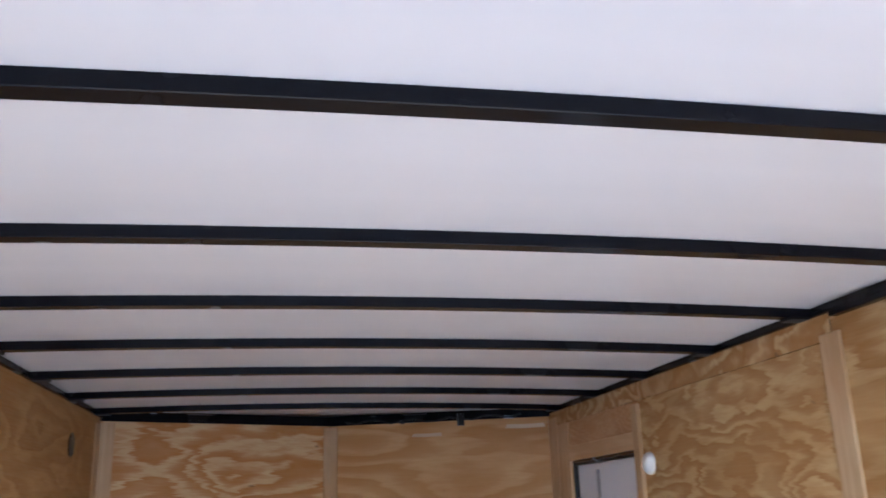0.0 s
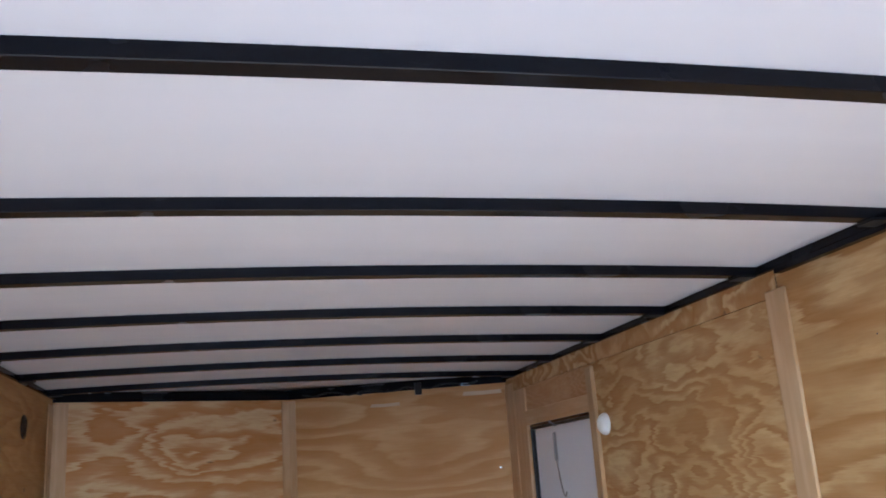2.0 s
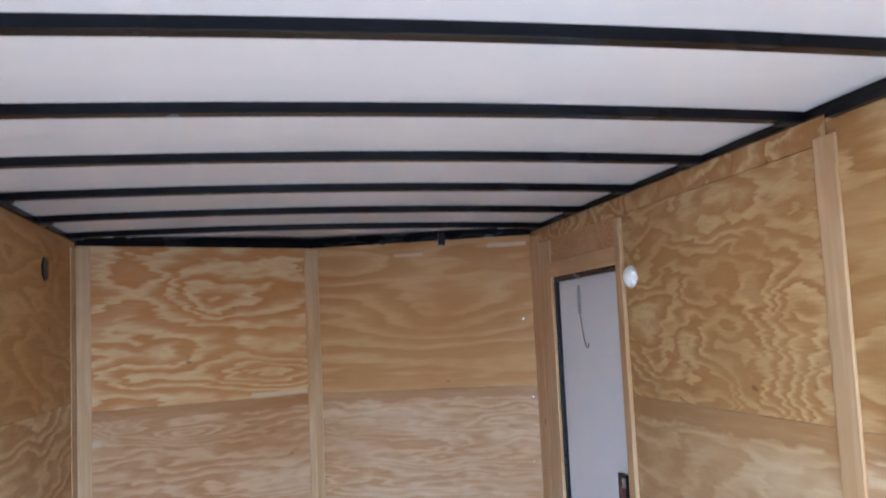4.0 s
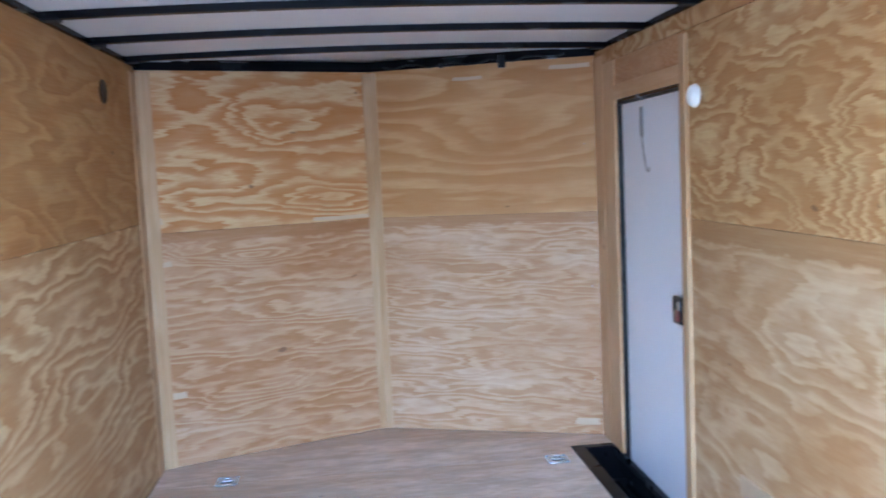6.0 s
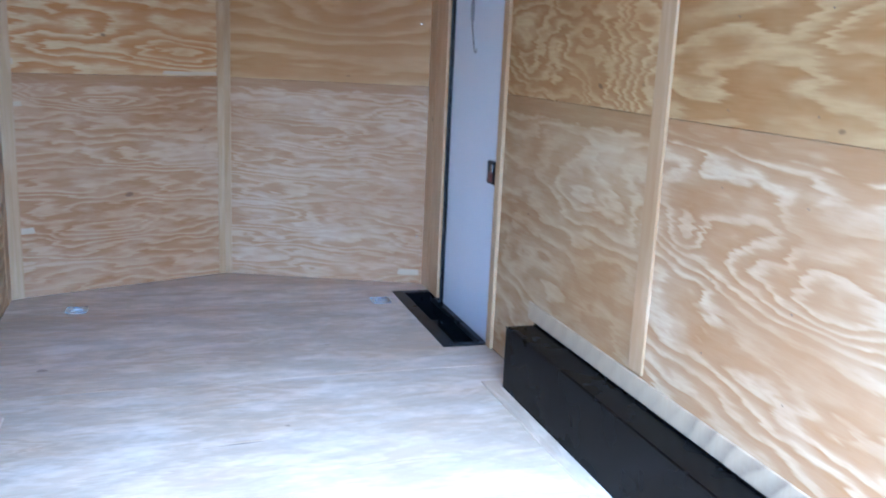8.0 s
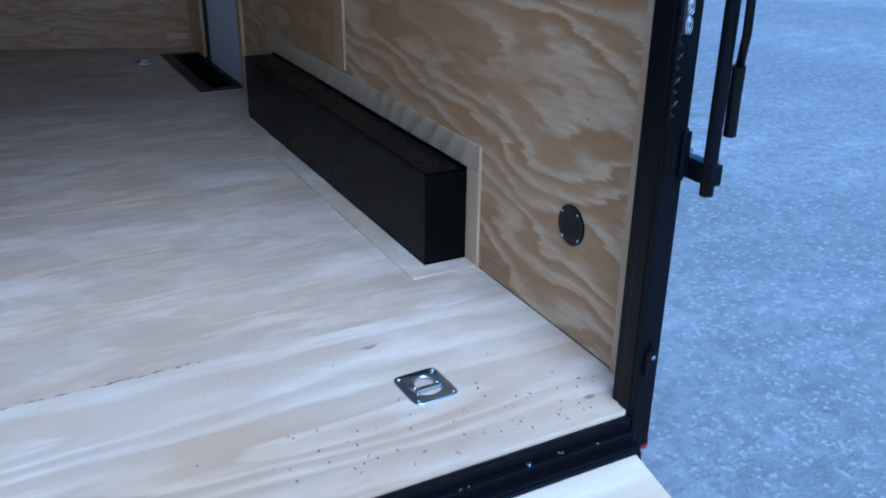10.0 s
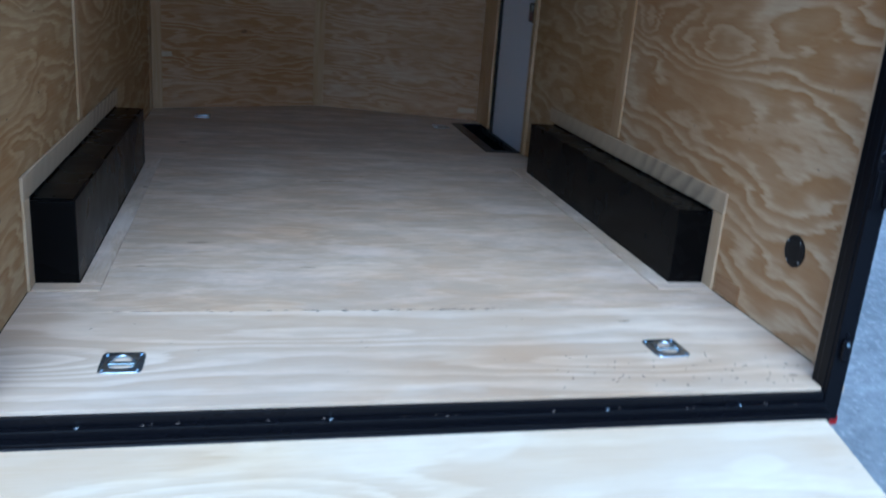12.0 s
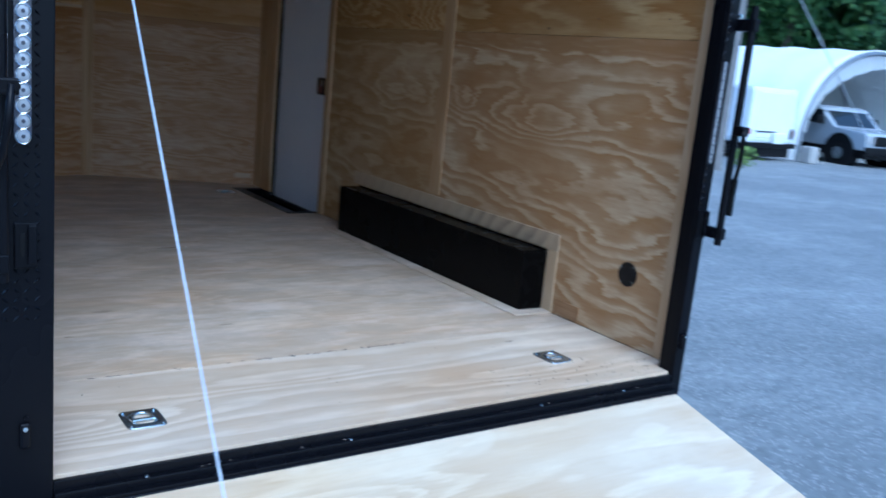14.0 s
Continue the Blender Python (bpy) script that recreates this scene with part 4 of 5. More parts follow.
# ---- lights and lock bars on the posts ----
def tail_light(sign):
    ob = holder("tail_light", (1.166 if sign > 0 else -1.230, POST_Y, 0.847), "upright clear LED strip lamp on the black post", "lamp", "tail lights")
    count, pitch, wide = 11, 0.0352, 0.0185 if sign < 0 else 0.0078
    narrow = wide / 0.020
    top = pitch * count
    pts = []
    for k in range(13):
        a = math.pi + math.pi * k / 12
        pts.append((wide * math.cos(a), wide + wide * math.sin(a)))
    for k in range(13):
        a = math.pi * k / 12
        pts.append((wide * math.cos(a), top - wide + wide * math.sin(a)))
    housing = part("housing", prism(pts, 0.008, 0.001), LED_BODY, ob, "clear moulded lens")
    housing.location = (0, -0.008, 0)
    bm = bmesh.new()
    bmesh.ops.create_uvsphere(bm, u_segments=16, v_segments=8, radius=0.0175)
    bmesh.ops.delete(bm, geom=[v for v in bm.verts if v.co.y > 0.002], context="VERTS")
    bmesh.ops.scale(bm, vec=(1, 0.45, 1), verts=bm.verts)
    cup = mesh_of("led", bm, LED_LENS)
    for poly in cup.polygons:
        poly.use_smooth = True
    ringbm = bmesh.new()
    loop = [(0.0165 * math.cos(a), -0.009, 0.0165 * math.sin(a)) for a in [2 * math.pi * i / 20 for i in range(21)]]
    rim_mesh = mesh_of("led_rim", tube(loop, 0.0014, ringbm, 6), CHROME)
    core = mesh_of("core", rod((0, -0.0075, 0), (0, -0.0092, 0), 0.0048, sides=12), LED_BODY)
    for k in range(count):
        led = new("led", cup)
        led.parent, led.location = ob, (0, -0.008, 0.020 + (top - 0.040) * k / (count - 1))
        rim = new("led_rim", rim_mesh)
        rim.parent = led
        dot = new("core", core)
        dot.parent = led
        led.scale = (narrow, 1 if sign < 0 else 0.45, 1)


def lock_bar(sign):
    ob = holder("lock_bar", (1.214 if sign > 0 else -1.282, -0.164, 0.54), "black steel cam lock bar with a hanging handle", "lock bar", "lock bars")
    part("bar", rod((0, 0, 0), (0, 0, 0.90), 0.014, sides=18, bevel=0.002), BLACK_STEEL, ob, smooth=False)
    for z in (0.045, 0.83):
        br = bmesh.new()
        x0, x1 = sorted((-sign * 0.012, sign * 0.018))
        br = block((x0, -0.018, z - 0.022), (x1, 0.066, z + 0.022), 0.004, br)
        bracket = part("bracket", br, BLACK_STEEL, ob)
        part("bolt", rod((-sign * 0.004, 0.064, z + 0.032), (-sign * 0.004, 0.052, z + 0.032), 0.007, sides=8), ZINC, bracket)
    x0, x1 = sorted((-sign * 0.030, sign * 0.012))
    part("hub", block((x0, -0.052, 0.425), (x1, -0.008, 0.462), 0.005), BLACK_STEEL, ob)
    part("pivot_bolt", rod((-sign * 0.022, -0.058, 0.445), (-sign * 0.022, -0.050, 0.445), 0.010, sides=12, bevel=0.002), BLACK_STEEL, ob)
    if sign > 0:
        bend = [(-0.022, -0.052, 0.45), (-0.012, -0.052, 0.40), (0.010, -0.034, 0.32), (0.024, -0.014, 0.25)]
        hold = [(0.023, -0.015, 0.258), (0.032, -0.006, 0.19), (0.040, 0.0, 0.118)]
    else:
        bend = [(0.014, -0.052, 0.45), (0.008, -0.046, 0.37), (-0.002, -0.038, 0.30), (-0.022, -0.026, 0.245), (-0.036, -0.018, 0.21)]
        hold = [(-0.034, -0.019, 0.218), (-0.044, -0.012, 0.15), (-0.054, -0.006, 0.085)]
    arm = part("handle", tube(bend, 0.0085, sides=12), BLACK_STEEL, ob, smooth=True)
    part("grip", tube(hold, 0.0125, sides=14), LED_GRIP, arm, "ribbed black rubber grip")


def marker_light(sign):
    ob = holder("marker_light", (1.190 if sign > 0 else -1.232, POST_Y - 0.008 if sign < 0 else -0.066, -0.138), "small red marker lamp below the rear post", "lamp", "marker lights")
    part("base", block((-0.045, 0.0, 0.0), (0.045, 0.012, 0.045), 0.003), PLASTIC_BLACK, ob)
    part("lens", block((-0.04, -0.014, 0.008), (0.04, 0.002, 0.04), 0.006), RED_LENS, ob, "red reflective lens")


for sign in (-1, 1):
    tail_light(sign)
    lock_bar(sign)
    marker_light(sign)


# ---- small fixings ----
nail_mesh = mesh_of("nail", rod((0, 0, 0), (-0.0012, 0, 0), 0.0028, sides=8), GRIT)
screw_mesh = mesh_of("screw", rod((0, 0, 0), (-0.002, 0, 0), 0.0045, sides=8), ZINC)
rnd = random.Random(4)
for sign, wall, ys in ((1, wall_right, (0.26, 0.66, 1.08, 1.47)), (-1, wall_left, (0.26, 0.66, 1.08, 1.47, 2.2, 2.6))):
    for y in ys:
        for k in range(7):
            z = 0.33 + 0.262 * k + rnd.uniform(-0.02, 0.02)
            if abs(z - 0.33) < 0.1 and 0.7 < y < 2.75:
                continue
            nail = new("nail", nail_mesh)
            nail.parent = wall
            nail.matrix_local = pose(sign * (WALL + 0.0002), y + rnd.uniform(-0.012, 0.012), z, 0, 0, 0 if sign > 0 else 180)
nose_len = math.hypot(WALL, NOSE - CORNER)
for u, z in ((nose_len - 0.07, 1.66), (nose_len - 0.035, 1.22), (nose_len - 0.05, 0.32), (nose_len - 0.05, 0.86)):
    screw = new("screw", screw_mesh)
    screw.parent = wall_nose_right
    screw.matrix_local = pose(u, -PLY - 0.001, z, 0, 0, 90)


def filler_patch(wall, u0, u1, z0, z1):
    """A smear of pale filler on a nose sheet."""
    pts = [(u0, z0 + 0.004), (u0 + (u1 - u0) * 0.4, z0), (u1, z0 + 0.003), (u1 - 0.004, z1), (u0 + (u1 - u0) * 0.55, z1 - 0.003), (u0 + 0.01, z1 - 0.001)]
    ob = part("filler_patch", prism(pts, 0.003, 0.0005), FILLER, wall, "pale smear of filler")
    ob.location = (0, -PLY - 0.0025, 0)


filler_patch(wall_nose_right, nose_len - 0.26, nose_len - 0.03, 2.078, 2.104)
filler_patch(wall_nose_right, nose_len - 0.17, nose_len - 0.03, 0.055, 0.095)
filler_patch(wall_nose_right, 0.50, 0.68, 2.052, 2.074)
for patch in ((0.02, 0.09, 1.325, 1.362), (0.92, 1.27, 1.286, 1.312), (0.02, 0.12, 1.098, 1.128), (0.05, 0.15, 0.375, 0.412)):
    filler_patch(wall_nose_left, *patch)
part("filler_patch", block((-WALL - 0.0005, 1.99, 1.611), (-WALL + 0.0006, 2.16, 1.619)), FILLER, wall_left, "pale smear of filler")


def crumbs():
    """Dark splinters and grit swept into the seam, the rear corner and the sill."""
    r = random.Random(15)
    verts, faces = [], []
    spots = [(r.uniform(-0.95, 0.35), 0.560 + r.gauss(0, 0.003), 0.0003, r.uniform(0.005, 0.02), 0) for _ in range(34)]
    spots += [(r.uniform(0.35, 1.17), abs(r.gauss(0, 0.12)) - 0.05, 0.0005, r.uniform(0.002, 0.006), 1) for _ in range(60)]
    spots += [(r.uniform(-1.0, 1.1), r.uniform(0.0, 0.5), 0.0005, r.uniform(0.002, 0.004), 1) for _ in range(14)]
    spots += [(r.uniform(-1.1, 1.12), r.uniform(-0.113, -0.100), -0.0355, r.uniform(0.003, 0.007), 1) for _ in range(16)]
    for x, y, z, size, turn in spots:
        a = r.uniform(0, 3.1) if turn else r.gauss(0, 0.08)
        ux, uy = math.cos(a) * size, math.sin(a) * size
        w = 0.0014 + size * 0.12 if turn else 0.0016
        vx, vy = -math.sin(a) * w, math.cos(a) * w
        i = len(verts)
        verts += [(x - ux, y - uy, z), (x + vx, y + vy, z), (x + ux, y + uy, z), (x - vx, y - vy, z), (x, y, z + 0.0015 + w * 0.5)]
        faces += [(i, i + 1, i + 4), (i + 1, i + 2, i + 4), (i + 2, i + 3, i + 4), (i + 3, i, i + 4)]
    me = bpy.data.meshes.new("crumbs")
    me.from_pydata(verts, [], faces)
    me.materials.append(GRIT)
    tagged(new("crumbs", me), "dark splinters and grit scattered on the floor by the sill", "debris", kind="stuff")


crumbs()


def nose_wiring():
    """Dark conduit, a clip and a drooping wire under the roof at the nose."""
    ob = holder("roof_wiring", (0.0, NOSE, TOP), "black clip and drooping wires under the nose rail", "wiring")
    along = Vector((WALL, CORNER - NOSE, 0)).normalized()
    off = Vector((-along.y, along.x, 0)) * -0.035
    def at(u, z):
        p = along * u + off
        return (p.x, p.y, z)
    clip = at(0.80, -0.02)
    part("clip", block((clip[0] - 0.02, clip[1] - 0.012, -0.05), (clip[0] + 0.02, clip[1] + 0.012, 0.02), 0.004), PLASTIC_BLACK, ob)
    part("wire", tube([at(0.1 + 0.07 * k, 0.0 - 0.012 * math.sin(k * 1.9) - 0.010 * math.sin(math.pi * k / 15)) for k in range(16)], 0.006, sides=6), PLASTIC_BLACK, ob)
    part("cable_tie", block((at(0.45, 0)[0] - 0.012, at(0.45, 0)[1] - 0.012, -0.026), (at(0.45, 0)[0] + 0.012, at(0.45, 0)[1] + 0.012, 0.0), 0.003), PLASTIC_BLACK, ob)
    # block added for the pale tape on the plywood, not part of the wiring
    part("connector", block((at(1.08, 0)[0] - 0.03, at(1.08, 0)[1] - 0.01, -0.022), (at(1.08, 0)[0] + 0.03, at(1.08, 0)[1] + 0.01, -0.004), 0.003), ZINC, ob, "pale tape on the plywood wall top")


nose_wiring()

# ---- the lot outside ----
def hoop_tent(x0, y0, wide, high, length):
    ob = holder("hoop_tent", (x0, y0, GROUND_Z), "long white tarpaulin hoop tent with an open end", "tent")
    steps, rows = 22, 10
    def arch(k, grow=0.0):
        a = math.pi * k / steps
        return (wide / 2 - (wide / 2 + grow) * math.cos(a) * (1 - 0.10 * math.sin(a) ** 2), (high + grow) * math.sin(a) ** 0.68)
    bm = bmesh.new()
    skins = []
    for grow in (0.0, 0.03):
        grid = []
        for r in range(rows * 4 + 1):
            y = length * r / (rows * 4)
            sag = 0.05 * abs(math.sin(math.pi * r / 4)) - 0.02
            grid.append([bm.verts.new((arch(k, grow - sag)[0], y, arch(k, grow - sag)[1])) for k in range(steps + 1)])
        skins.append(grid)
    for grid in skins:
        for a, b in zip(grid, grid[1:]):
            for k in range(steps):
                bm.faces.new((a[k], a[k + 1], b[k + 1], b[k]))
    for end in (0, -1):
        for k in range(steps):
            bm.faces.new((skins[0][end][k], skins[0][end][k + 1], skins[1][end][k + 1], skins[1][end][k]))
    part("cover", bm, TENT_WHITE, ob, smooth=True)
    back = bmesh.new()
    back.faces.new([back.verts.new((arch(k)[0], length - 0.1, arch(k)[1])) for k in range(steps + 1)])
    part("end_wall", back, TENT_WHITE, ob)
    for r in range(0, rows + 1, 2):
        y = length * r / rows
        part("hoop", tube([(arch(k, -0.06)[0], y, arch(k, -0.06)[1]) for k in range(steps + 1)], 0.045 if r else 0.07, sides=6), TENT_PIPE, ob)
    flap = bmesh.new()
    span = range(1, 20)
    low = [flap.verts.new((arch(k, -0.02)[0], -0.02, arch(k, -0.02)[1])) for k in span]
    cut = []
    for k in span:
        x, z = arch(k, -0.30 - 0.30 * math.sin(math.pi * k / 16) ** 2 - 0.04 * (k % 2))
        cut.append(flap.verts.new((x, 0.06, z)))
    for k in range(len(low) - 1):
        flap.faces.new((low[k], low[k + 1], cut[k + 1], cut[k]))
    bmesh.ops.solidify(flap, geom=flap.faces[:], thickness=0.012)
    part("torn_flap", flap, TENT_WHITE, ob)


hoop_tent(21.2, 12.95, 7.2, 3.40, 14.5)


def wheel(parent, at, radius, width):
    x, y, z = at
    tyre = part("wheel", rod((x - width / 2, y, z), (x + width / 2, y, z), radius, sides=24, bevel=0.03), TYRE, parent, "black rubber tyre")
    part("rim", rod((x - width / 2 - 0.01, y, z), (x + width / 2 + 0.01, y, z), radius * 0.6, sides=20, bevel=0.02), CHROME, tyre, "bright metal rim")


def pickup_truck(at):
    """Nose towards -y."""
    ob = holder("pickup_truck", pose(*at, 0, 0, -13) @ Matrix.Diagonal((0.95, 0.95, 0.88, 1)), "parked white pickup truck with a dark grille", "truck")
    side = [(0.0, 0.55), (0.0, 0.95), (0.08, 1.12), (1.35, 1.22), (2.0, 1.80), (2.25, 1.88), (3.9, 1.88), (4.15, 1.78), (4.25, 1.25), (5.8, 1.25), (5.8, 0.55)]
    body = part("body", prism(side, 1.95, 0.05), TRUCK_PAINT, ob)
    body.matrix_local = pose(1.95, 0, 0, 0, 0, 90)
    for x in (-0.005, 1.935):
        for y0, y1, top in ((1.75, 2.75, 1.74), (2.85, 3.95, 1.76)):
            part("side_window", block((x, y0 + 0.1, 1.27), (x + 0.02, y1, top), 0.01), DARK_GLASS, ob)
    ws = part("windscreen", block((0.16, 0, 0), (1.79, 0.02, 0.72), 0.005), DARK_GLASS, ob)
    ws.matrix_local = pose(0, 1.36, 1.24, -48, 0, 0)
    # solid black block that puts the shade under the truck into shape
    part("underbody", block((0.12, 0.1, 0.28), (1.83, 5.7, 0.60), 0.03), PLASTIC_BLACK, ob, "black underbody block deepening the shade under the truck")
    part("grille", block((0.32, -0.03, 0.72), (1.63, 0.02, 1.04), 0.02), PLASTIC_BLACK, ob, "black slatted grille")
    part("bumper", block((0.0, -0.10, 0.42), (1.95, 0.05, 0.68), 0.04), PLASTIC_BLACK, ob, "black bumper")
    for x in (0.06, 1.66):
        part("headlight", block((x, -0.03, 0.78), (x + 0.24, 0.04, 1.04), 0.02), LED_LENS, ob)
        part("mirror", block((x - 0.32 if x < 1 else x + 0.30, 1.75, 1.25), (x - 0.08 if x < 1 else x + 0.55, 1.85, 1.55), 0.03), PLASTIC_BLACK, ob)
    for x in (0.12, 1.83):
        for y in (1.0, 4.6):
            # arch drawn oversized in black to deepen the shade below the body
            part("wheel_arch", rod((x - 0.15, y, 0.44), (x + 0.15, y, 0.44), 0.60, sides=24), PLASTIC_BLACK, ob)
            wheel(ob, (x, y, 0.37), 0.37, 0.30)


pickup_truck((22.35, 11.55, GROUND_Z))


def white_trailer(at):
    ob = holder("cargo_trailer", at, "small parked white enclosed trailer with rounded corners", "trailer")
    part("body", block((0, 0, 0.45), (2.05, 3.6, 2.0), 0.12), CAR_WHITE, ob)
    part("door", block((0.25, -0.02, 0.62), (1.80, 0.05, 1.86), 0.03), CAR_WHITE, ob)
    part("hinge_bar", block((0.3, -0.045, 0.78), (1.2, -0.018, 0.81), 0.005), PLASTIC_BLACK, ob)
    part("bumper", block((-0.02, -0.12, 0.36), (2.07, 0.1, 0.50), 0.02), PLASTIC_BLACK, ob)
    part("chassis", block((0.10, 0.0, 0.10), (1.95, 3.5, 0.45), 0.03), PLASTIC_BLACK, ob, "dark underframe")
    part("toolbox", block((1.0, -0.16, 0.48), (1.45, -0.02, 0.78), 0.03), CAR_WHITE, ob)
    part("door_latch", block((1.86, -0.06, 0.62), (1.94, 0.0, 0.90), 0.01), PLASTIC_BLACK, ob)
    for x in (0.05, 1.98):
        part("tail_lamp", block((x - 0.04, -0.03, 0.7), (x + 0.04, 0.03, 0.85), 0.01), RED_LENS, ob)
        for y in (1.4, 2.2):
            wheel(ob, (x, y, 0.33), 0.33, 0.2)


white_trailer((18.4, 12.6, GROUND_Z))
tagged(part("concrete_block", block((20.72, 12.15, GROUND_Z), (21.12, 12.5, GROUND_Z + 0.47), 0.04), CONCRETE), "grey cast concrete ballast block", "block")
pole = holder("utility_pole", (14.55, 10.45, GROUND_Z), "weathered grey timber utility pole with a stay wire", "pole")
part("shaft", rod((0, 0, 0), (0, 0, 9.5), 0.14, sides=16, end=0.10), WOOD_POLE, pole)
part("stay_wire", tube([(0.1, 0.3, 5.9), (5.0, 0.98, 2.95), (9.80, 1.65, 0.0)], 0.016, sides=6), CABLE, pole)


def leaf_cloud(count, place, size, seed):
    """Many small leaf clumps: bent quads at the places that place() gives."""
    rnd = random.Random(seed)
    verts, faces = [], []
    for _ in range(count):
        c = Vector(place(rnd))
        u = Vector((rnd.gauss(0, 1), rnd.gauss(0, 1), rnd.gauss(0, 1))).normalized()
        v = u.orthogonal().normalized()
        s = size * rnd.uniform(0.5, 1.2)
        i = len(verts)
        verts += [c + u * s, c + v * s * 0.7 + u.cross(v) * s * 0.2, c - u * s, c - v * s * 0.7]
        faces += [(i, i + 1, i + 2), (i, i + 2, i + 3)]
    me = bpy.data.meshes.new("leaves")
    me.from_pydata([tuple(p) for p in verts], [], faces)
    me.materials.append(LEAVES)
    return me


def tree(seed, tall):
    rnd = random.Random(seed)
    ob = holder("tree", (0, 0, 0), "tall leafy deciduous tree at the edge of the lot", "tree", "trees round the lot")
    bm = tube([(0.0, 0.0, 0.0), (0.05, 0.03, tall * 0.3), (-0.08, 0.05, tall * 0.6), (0.0, 0.0, tall * 0.85)], 0.2, sides=8)
    tips = []
    for k in range(14):
        z = tall * rnd.uniform(0.2, 0.8)
        a, reach = rnd.uniform(0, 6.28), rnd.uniform(1.2, 3.2) * (1.15 - z / tall)
        tip = (math.cos(a) * reach, math.sin(a) * reach, z + reach * 0.6)
        tips.append(tip)
        bm = rod((0, 0, z), tip, 0.08, bm, 6, 0.02)
    part("trunk", bm, BARK, ob)
    tips += [(0, 0, tall * 0.9), (0.3, 0.2, tall * 0.75)]
    def spot(r):
        t = r.choice(tips)
        return (t[0] + r.gauss(0, 0.8), t[1] + r.gauss(0, 0.8), max(0.8, t[2] + r.gauss(0, 0.75)))
    crown = new("crown", leaf_cloud(2600, spot, 0.24, seed + 50))
    crown.parent = ob
    return ob


KINDS = [tree(3, 12.0), tree(4, 14.0), tree(5, 10.5)]
rnd = random.Random(8)
for i in range(30):
    a = radians(-20 + i * 7 + rnd.uniform(-2, 2))
    far = rnd.uniform(44, 52)
    m = pose(far * math.cos(a), far * math.sin(a), GROUND_Z, 0, 0, rnd.uniform(0, 360))
    if i < 3:
        KINDS[i].matrix_world = m
    else:
        copy_thing(KINDS[i % 3], m)


weed = holder("weed", (16.2, 11.0, GROUND_Z), "small yellow-green weed growing beside the pole", "plant")
stalks = bmesh.new()
for k in range(9):
    a = k * 2.4
    stalks = tube([(0.03 * math.cos(a), 0.03 * math.sin(a), 0.0), (0.14 * math.cos(a), 0.14 * math.sin(a), 0.25), (0.26 * math.cos(a), 0.26 * math.sin(a), 0.42)], 0.008, stalks, 5)
part("stem", stalks, WEED, weed)
blades = new("leaves", leaf_cloud(220, lambda r: (r.gauss(0, 0.13), r.gauss(0, 0.13), r.uniform(0.05, 0.5)), 0.06, 77))
blades.data.materials[0] = WEED
blades.parent = weed


def woods_spot(r):
    a, far = radians(r.uniform(-35, 215)), r.uniform(54, 63)
    high = 11.5 + 2.5 * math.sin(a * 9) + 1.5 * math.sin(a * 23)
    return (far * math.cos(a), far * math.sin(a), GROUND_Z + high * r.random() ** 0.8)


woods = new("woods", leaf_cloud(60000, woods_spot, 0.85, 21))
tagged(woods, "dense green woods behind the lot", "woods", kind="stuff")


def forklift(at):
    ob = holder("forklift", at, "small yellow forklift parked across the lot", "forklift")
    part("body", block((0, 0, 0.35), (1.1, 1.9, 1.1), 0.08), YELLOW_PAINT, ob)
    for x in (0.05, 1.02):
        part("cage_post", rod((x, 0.3, 1.1), (x, 0.3, 2.1), 0.04, sides=8), PLASTIC_BLACK, ob)
        part("cage_post", rod((x, 1.5, 1.1), (x, 1.4, 2.1), 0.04, sides=8), PLASTIC_BLACK, ob)
        part("mast", block((x - 0.05, -0.2, 0.1), (x + 0.05, -0.06, 2.3), 0.01), PLASTIC_BLACK, ob)
        for y in (0.35, 1.6):
            wheel(ob, (x, y, 0.32), 0.32, 0.22)
    part("roof", block((0.0, 0.2, 2.08), (1.08, 1.55, 2.14), 0.02), PLASTIC_BLACK, ob)


forklift((-3.4, 39.5, GROUND_Z))


def shed():
    ob = holder("storage_shed", (-4.8, 47.0, GROUND_Z), "long low grey metal storage shed", "shed")
    part("wall", block((0, 0, 0), (16.0, 8.0, 3.6), 0.02), GREY_SHED, ob)
    roof = part("roof", prism([(-0.4, 3.6), (8.0, 5.2), (16.4, 3.6), (16.4, 3.75), (8.0, 5.35), (-0.4, 3.75)], 8.6, 0.01), GREY_SHED, ob)
    roof.location = (0, -0.3, 0)
    for x in (1.5, 6.2, 10.9):
        part("door", block((x, -0.06, 0.0), (x + 3.4, 0.02, 3.0), 0.02), CAR_WHITE, ob, "pale roller door")


shed()


def red_trailer(at):
    ob = holder("box_trailer", at, "parked dark red box trailer across the lot", "trailer")
    part("body", block((0, 0, 0.5), (2.2, 5.0, 2.5), 0.06), RED_DARK, ob)
    part("bumper", block((0, -0.1, 0.4), (2.2, 0.1, 0.52), 0.02), PLASTIC_BLACK, ob)
    for x in (0.1, 2.1):
        for y in (2.2, 3.0):
            wheel(ob, (x, y, 0.34), 0.34, 0.2)


red_trailer((10.6, 15.2, GROUND_Z))


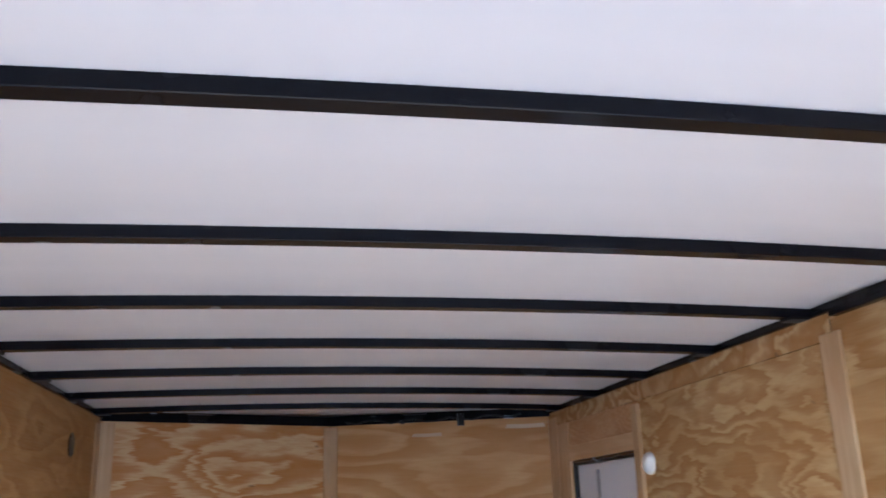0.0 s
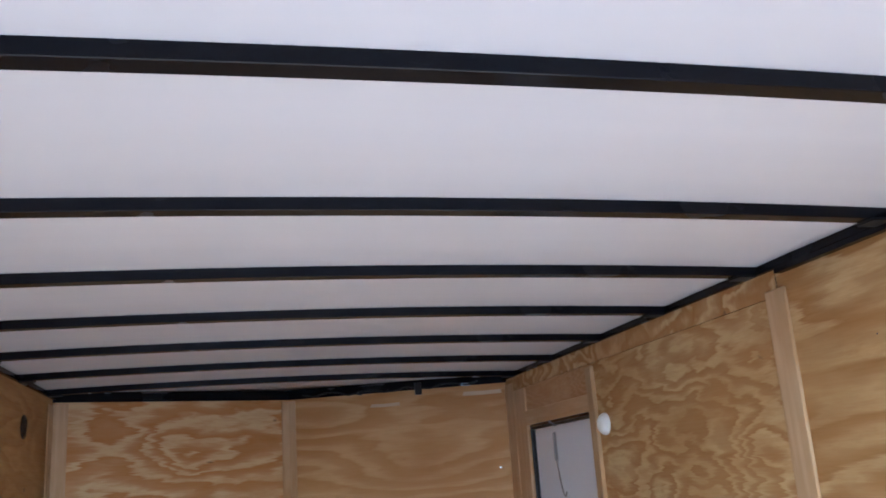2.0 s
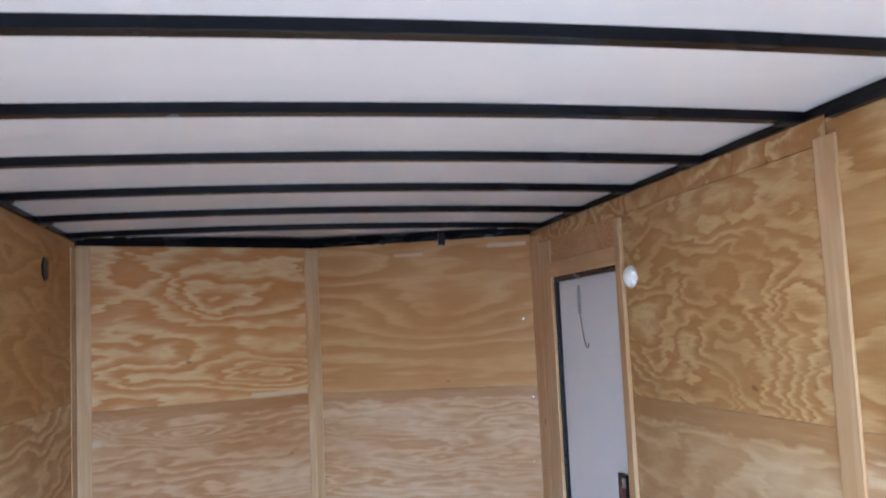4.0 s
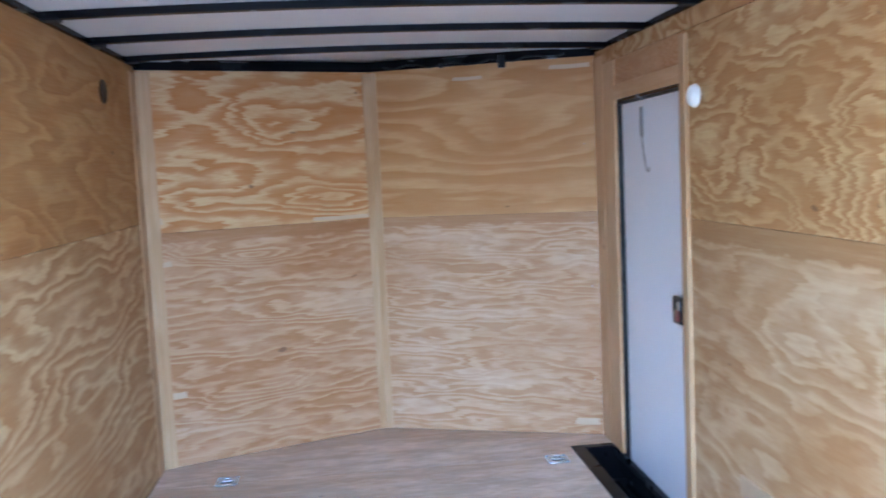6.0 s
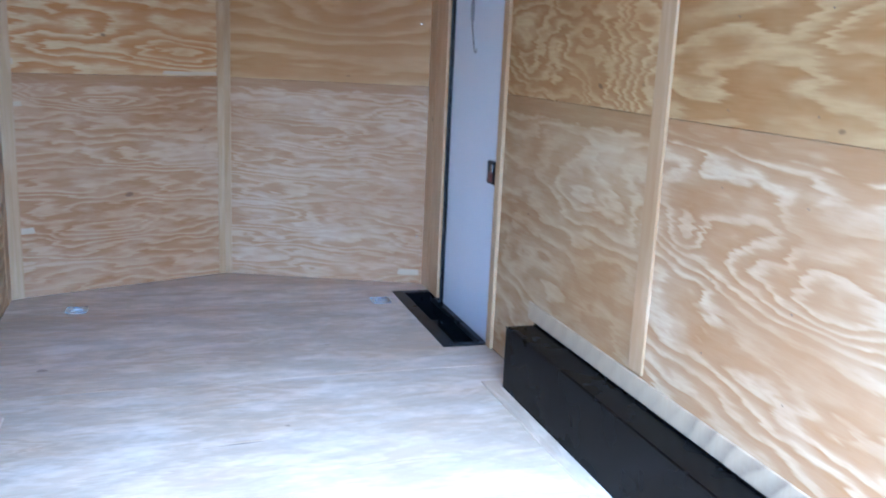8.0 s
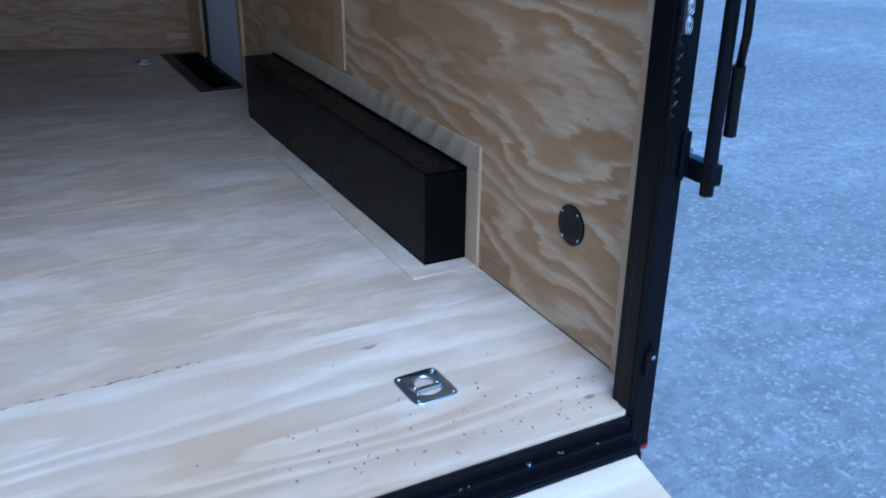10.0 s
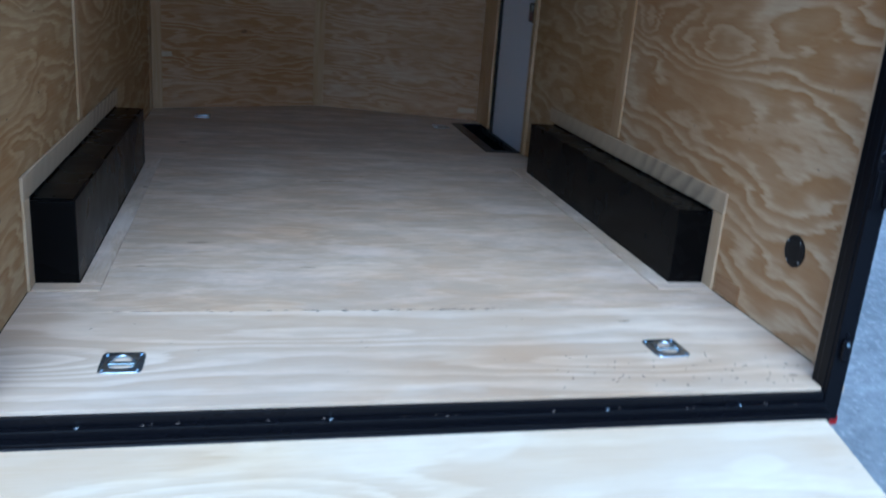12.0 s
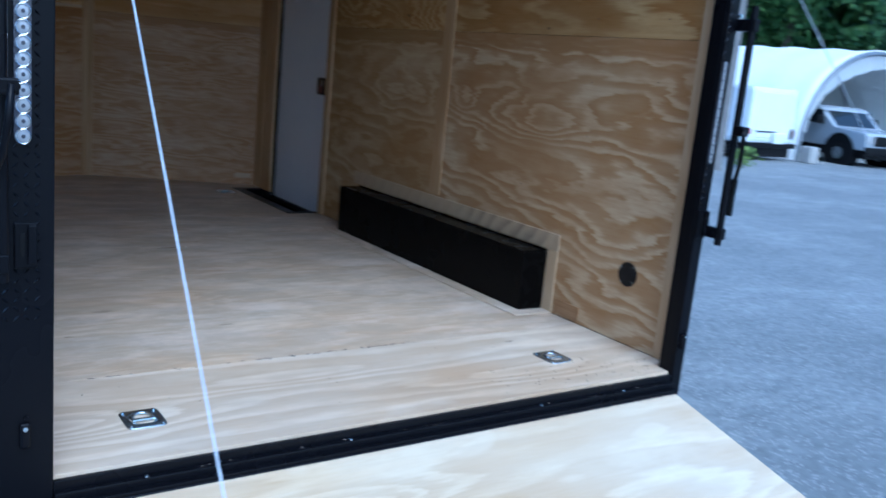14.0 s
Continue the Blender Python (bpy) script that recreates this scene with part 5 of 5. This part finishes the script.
def loader(at):
    ob = holder("wheel_loader", at, "small orange wheel loader standing under the trees", "loader")
    part("body", block((0, 0, 0.4), (1.3, 2.2, 1.15), 0.10), ORANGE_PAINT, ob)
    part("hood", block((0.1, -0.5, 1.1), (1.2, 0.7, 1.65), 0.08), ORANGE_PAINT, ob)
    part("cab", block((0.15, 0.8, 1.15), (1.15, 1.9, 2.1), 0.05), DARK_GLASS, ob)
    part("bucket", block((-0.1, -1.1, 0.1), (1.4, -0.6, 0.7), 0.05), PLASTIC_BLACK, ob)
    for x in (0.0, 1.3):
        for y in (0.1, 1.7):
            wheel(ob, (x, y, 0.42), 0.42, 0.28)


def red_implement(at):
    ob = holder("flatbed_trailer", at, "low red flatbed trailer with a grey load", "trailer")
    part("deck", block((0, 0, 0.55), (2.6, 1.6, 0.75), 0.03), RED_DARK, ob)
    part("headboard", block((0.0, 0.0, 0.75), (0.12, 1.6, 1.25), 0.02), RED_DARK, ob)
    part("load", block((0.6, 0.2, 0.75), (2.2, 1.3, 1.45), 0.12), GREY_SHED, ob, "grey covered load")
    for x in (0.6, 1.9):
        for y in (0.05, 1.55):
            wheel(ob, (x, y, 0.33), 0.33, 0.2)


loader((-12.0, 42.0, GROUND_Z))
red_implement((-10.2, 41.5, GROUND_Z))
white_trailer((-8.2, 42.5, GROUND_Z))
barrier = tagged(part("concrete_barrier", block((0, 0, 0), (1.9, 0.6, 0.85), 0.05), CONCRETE), "pale cast concrete barrier across the lot", "block", "concrete barriers")
barrier.matrix_world = pose(-12.1, 39.4, GROUND_Z, 0, 0, 3)
copy_thing(barrier, pose(-9.9, 39.8, GROUND_Z, 0, 0, -4))


def bush(at, seed):
    ob = holder("bush", at, "low yellow-green bush beside the concrete barrier", "bush", "bushes")
    stems = bmesh.new()
    for k in range(8):
        a = k * 2.4
        stems = tube([(0.05 * math.cos(a), 0.05 * math.sin(a), 0.0), (0.3 * math.cos(a), 0.3 * math.sin(a), 0.45), (0.5 * math.cos(a), 0.5 * math.sin(a), 0.75)], 0.015, stems, 5)
    part("stem", stems, WEED, ob)
    crown = new("leaves", leaf_cloud(420, lambda r: (r.gauss(0, 0.38), r.gauss(0, 0.38), r.uniform(0.05, 0.9)), 0.11, seed))
    crown.data.materials[0] = WEED
    crown.parent = ob


bush((-13.2, 39.0, GROUND_Z), 91)
bush((-7.4, 40.2, GROUND_Z), 92)

# a lifted splinter in the floor
sliver = prism([(-0.075, 0.0), (-0.02, 0.006), (0.06, 0.004), (0.085, 0.0), (0.02, -0.005), (-0.05, -0.004)], 0.0022, 0.0006)
splinter = part("splinter", sliver, FILLER, floor, "pale lifted splinter")
splinter.matrix_local = pose(-0.10, 2.39, 0.003, -90, 0, 3)
gouge = part("splinter", prism([(-0.09, 0.0), (0.0, 0.003), (0.09, 0.001), (0.0, -0.003)], 0.0012, 0.0003), GRIT, floor, "dark torn fibre")
gouge.matrix_local = pose(-0.12, 2.377, 0.0015, -90, 0, 3)
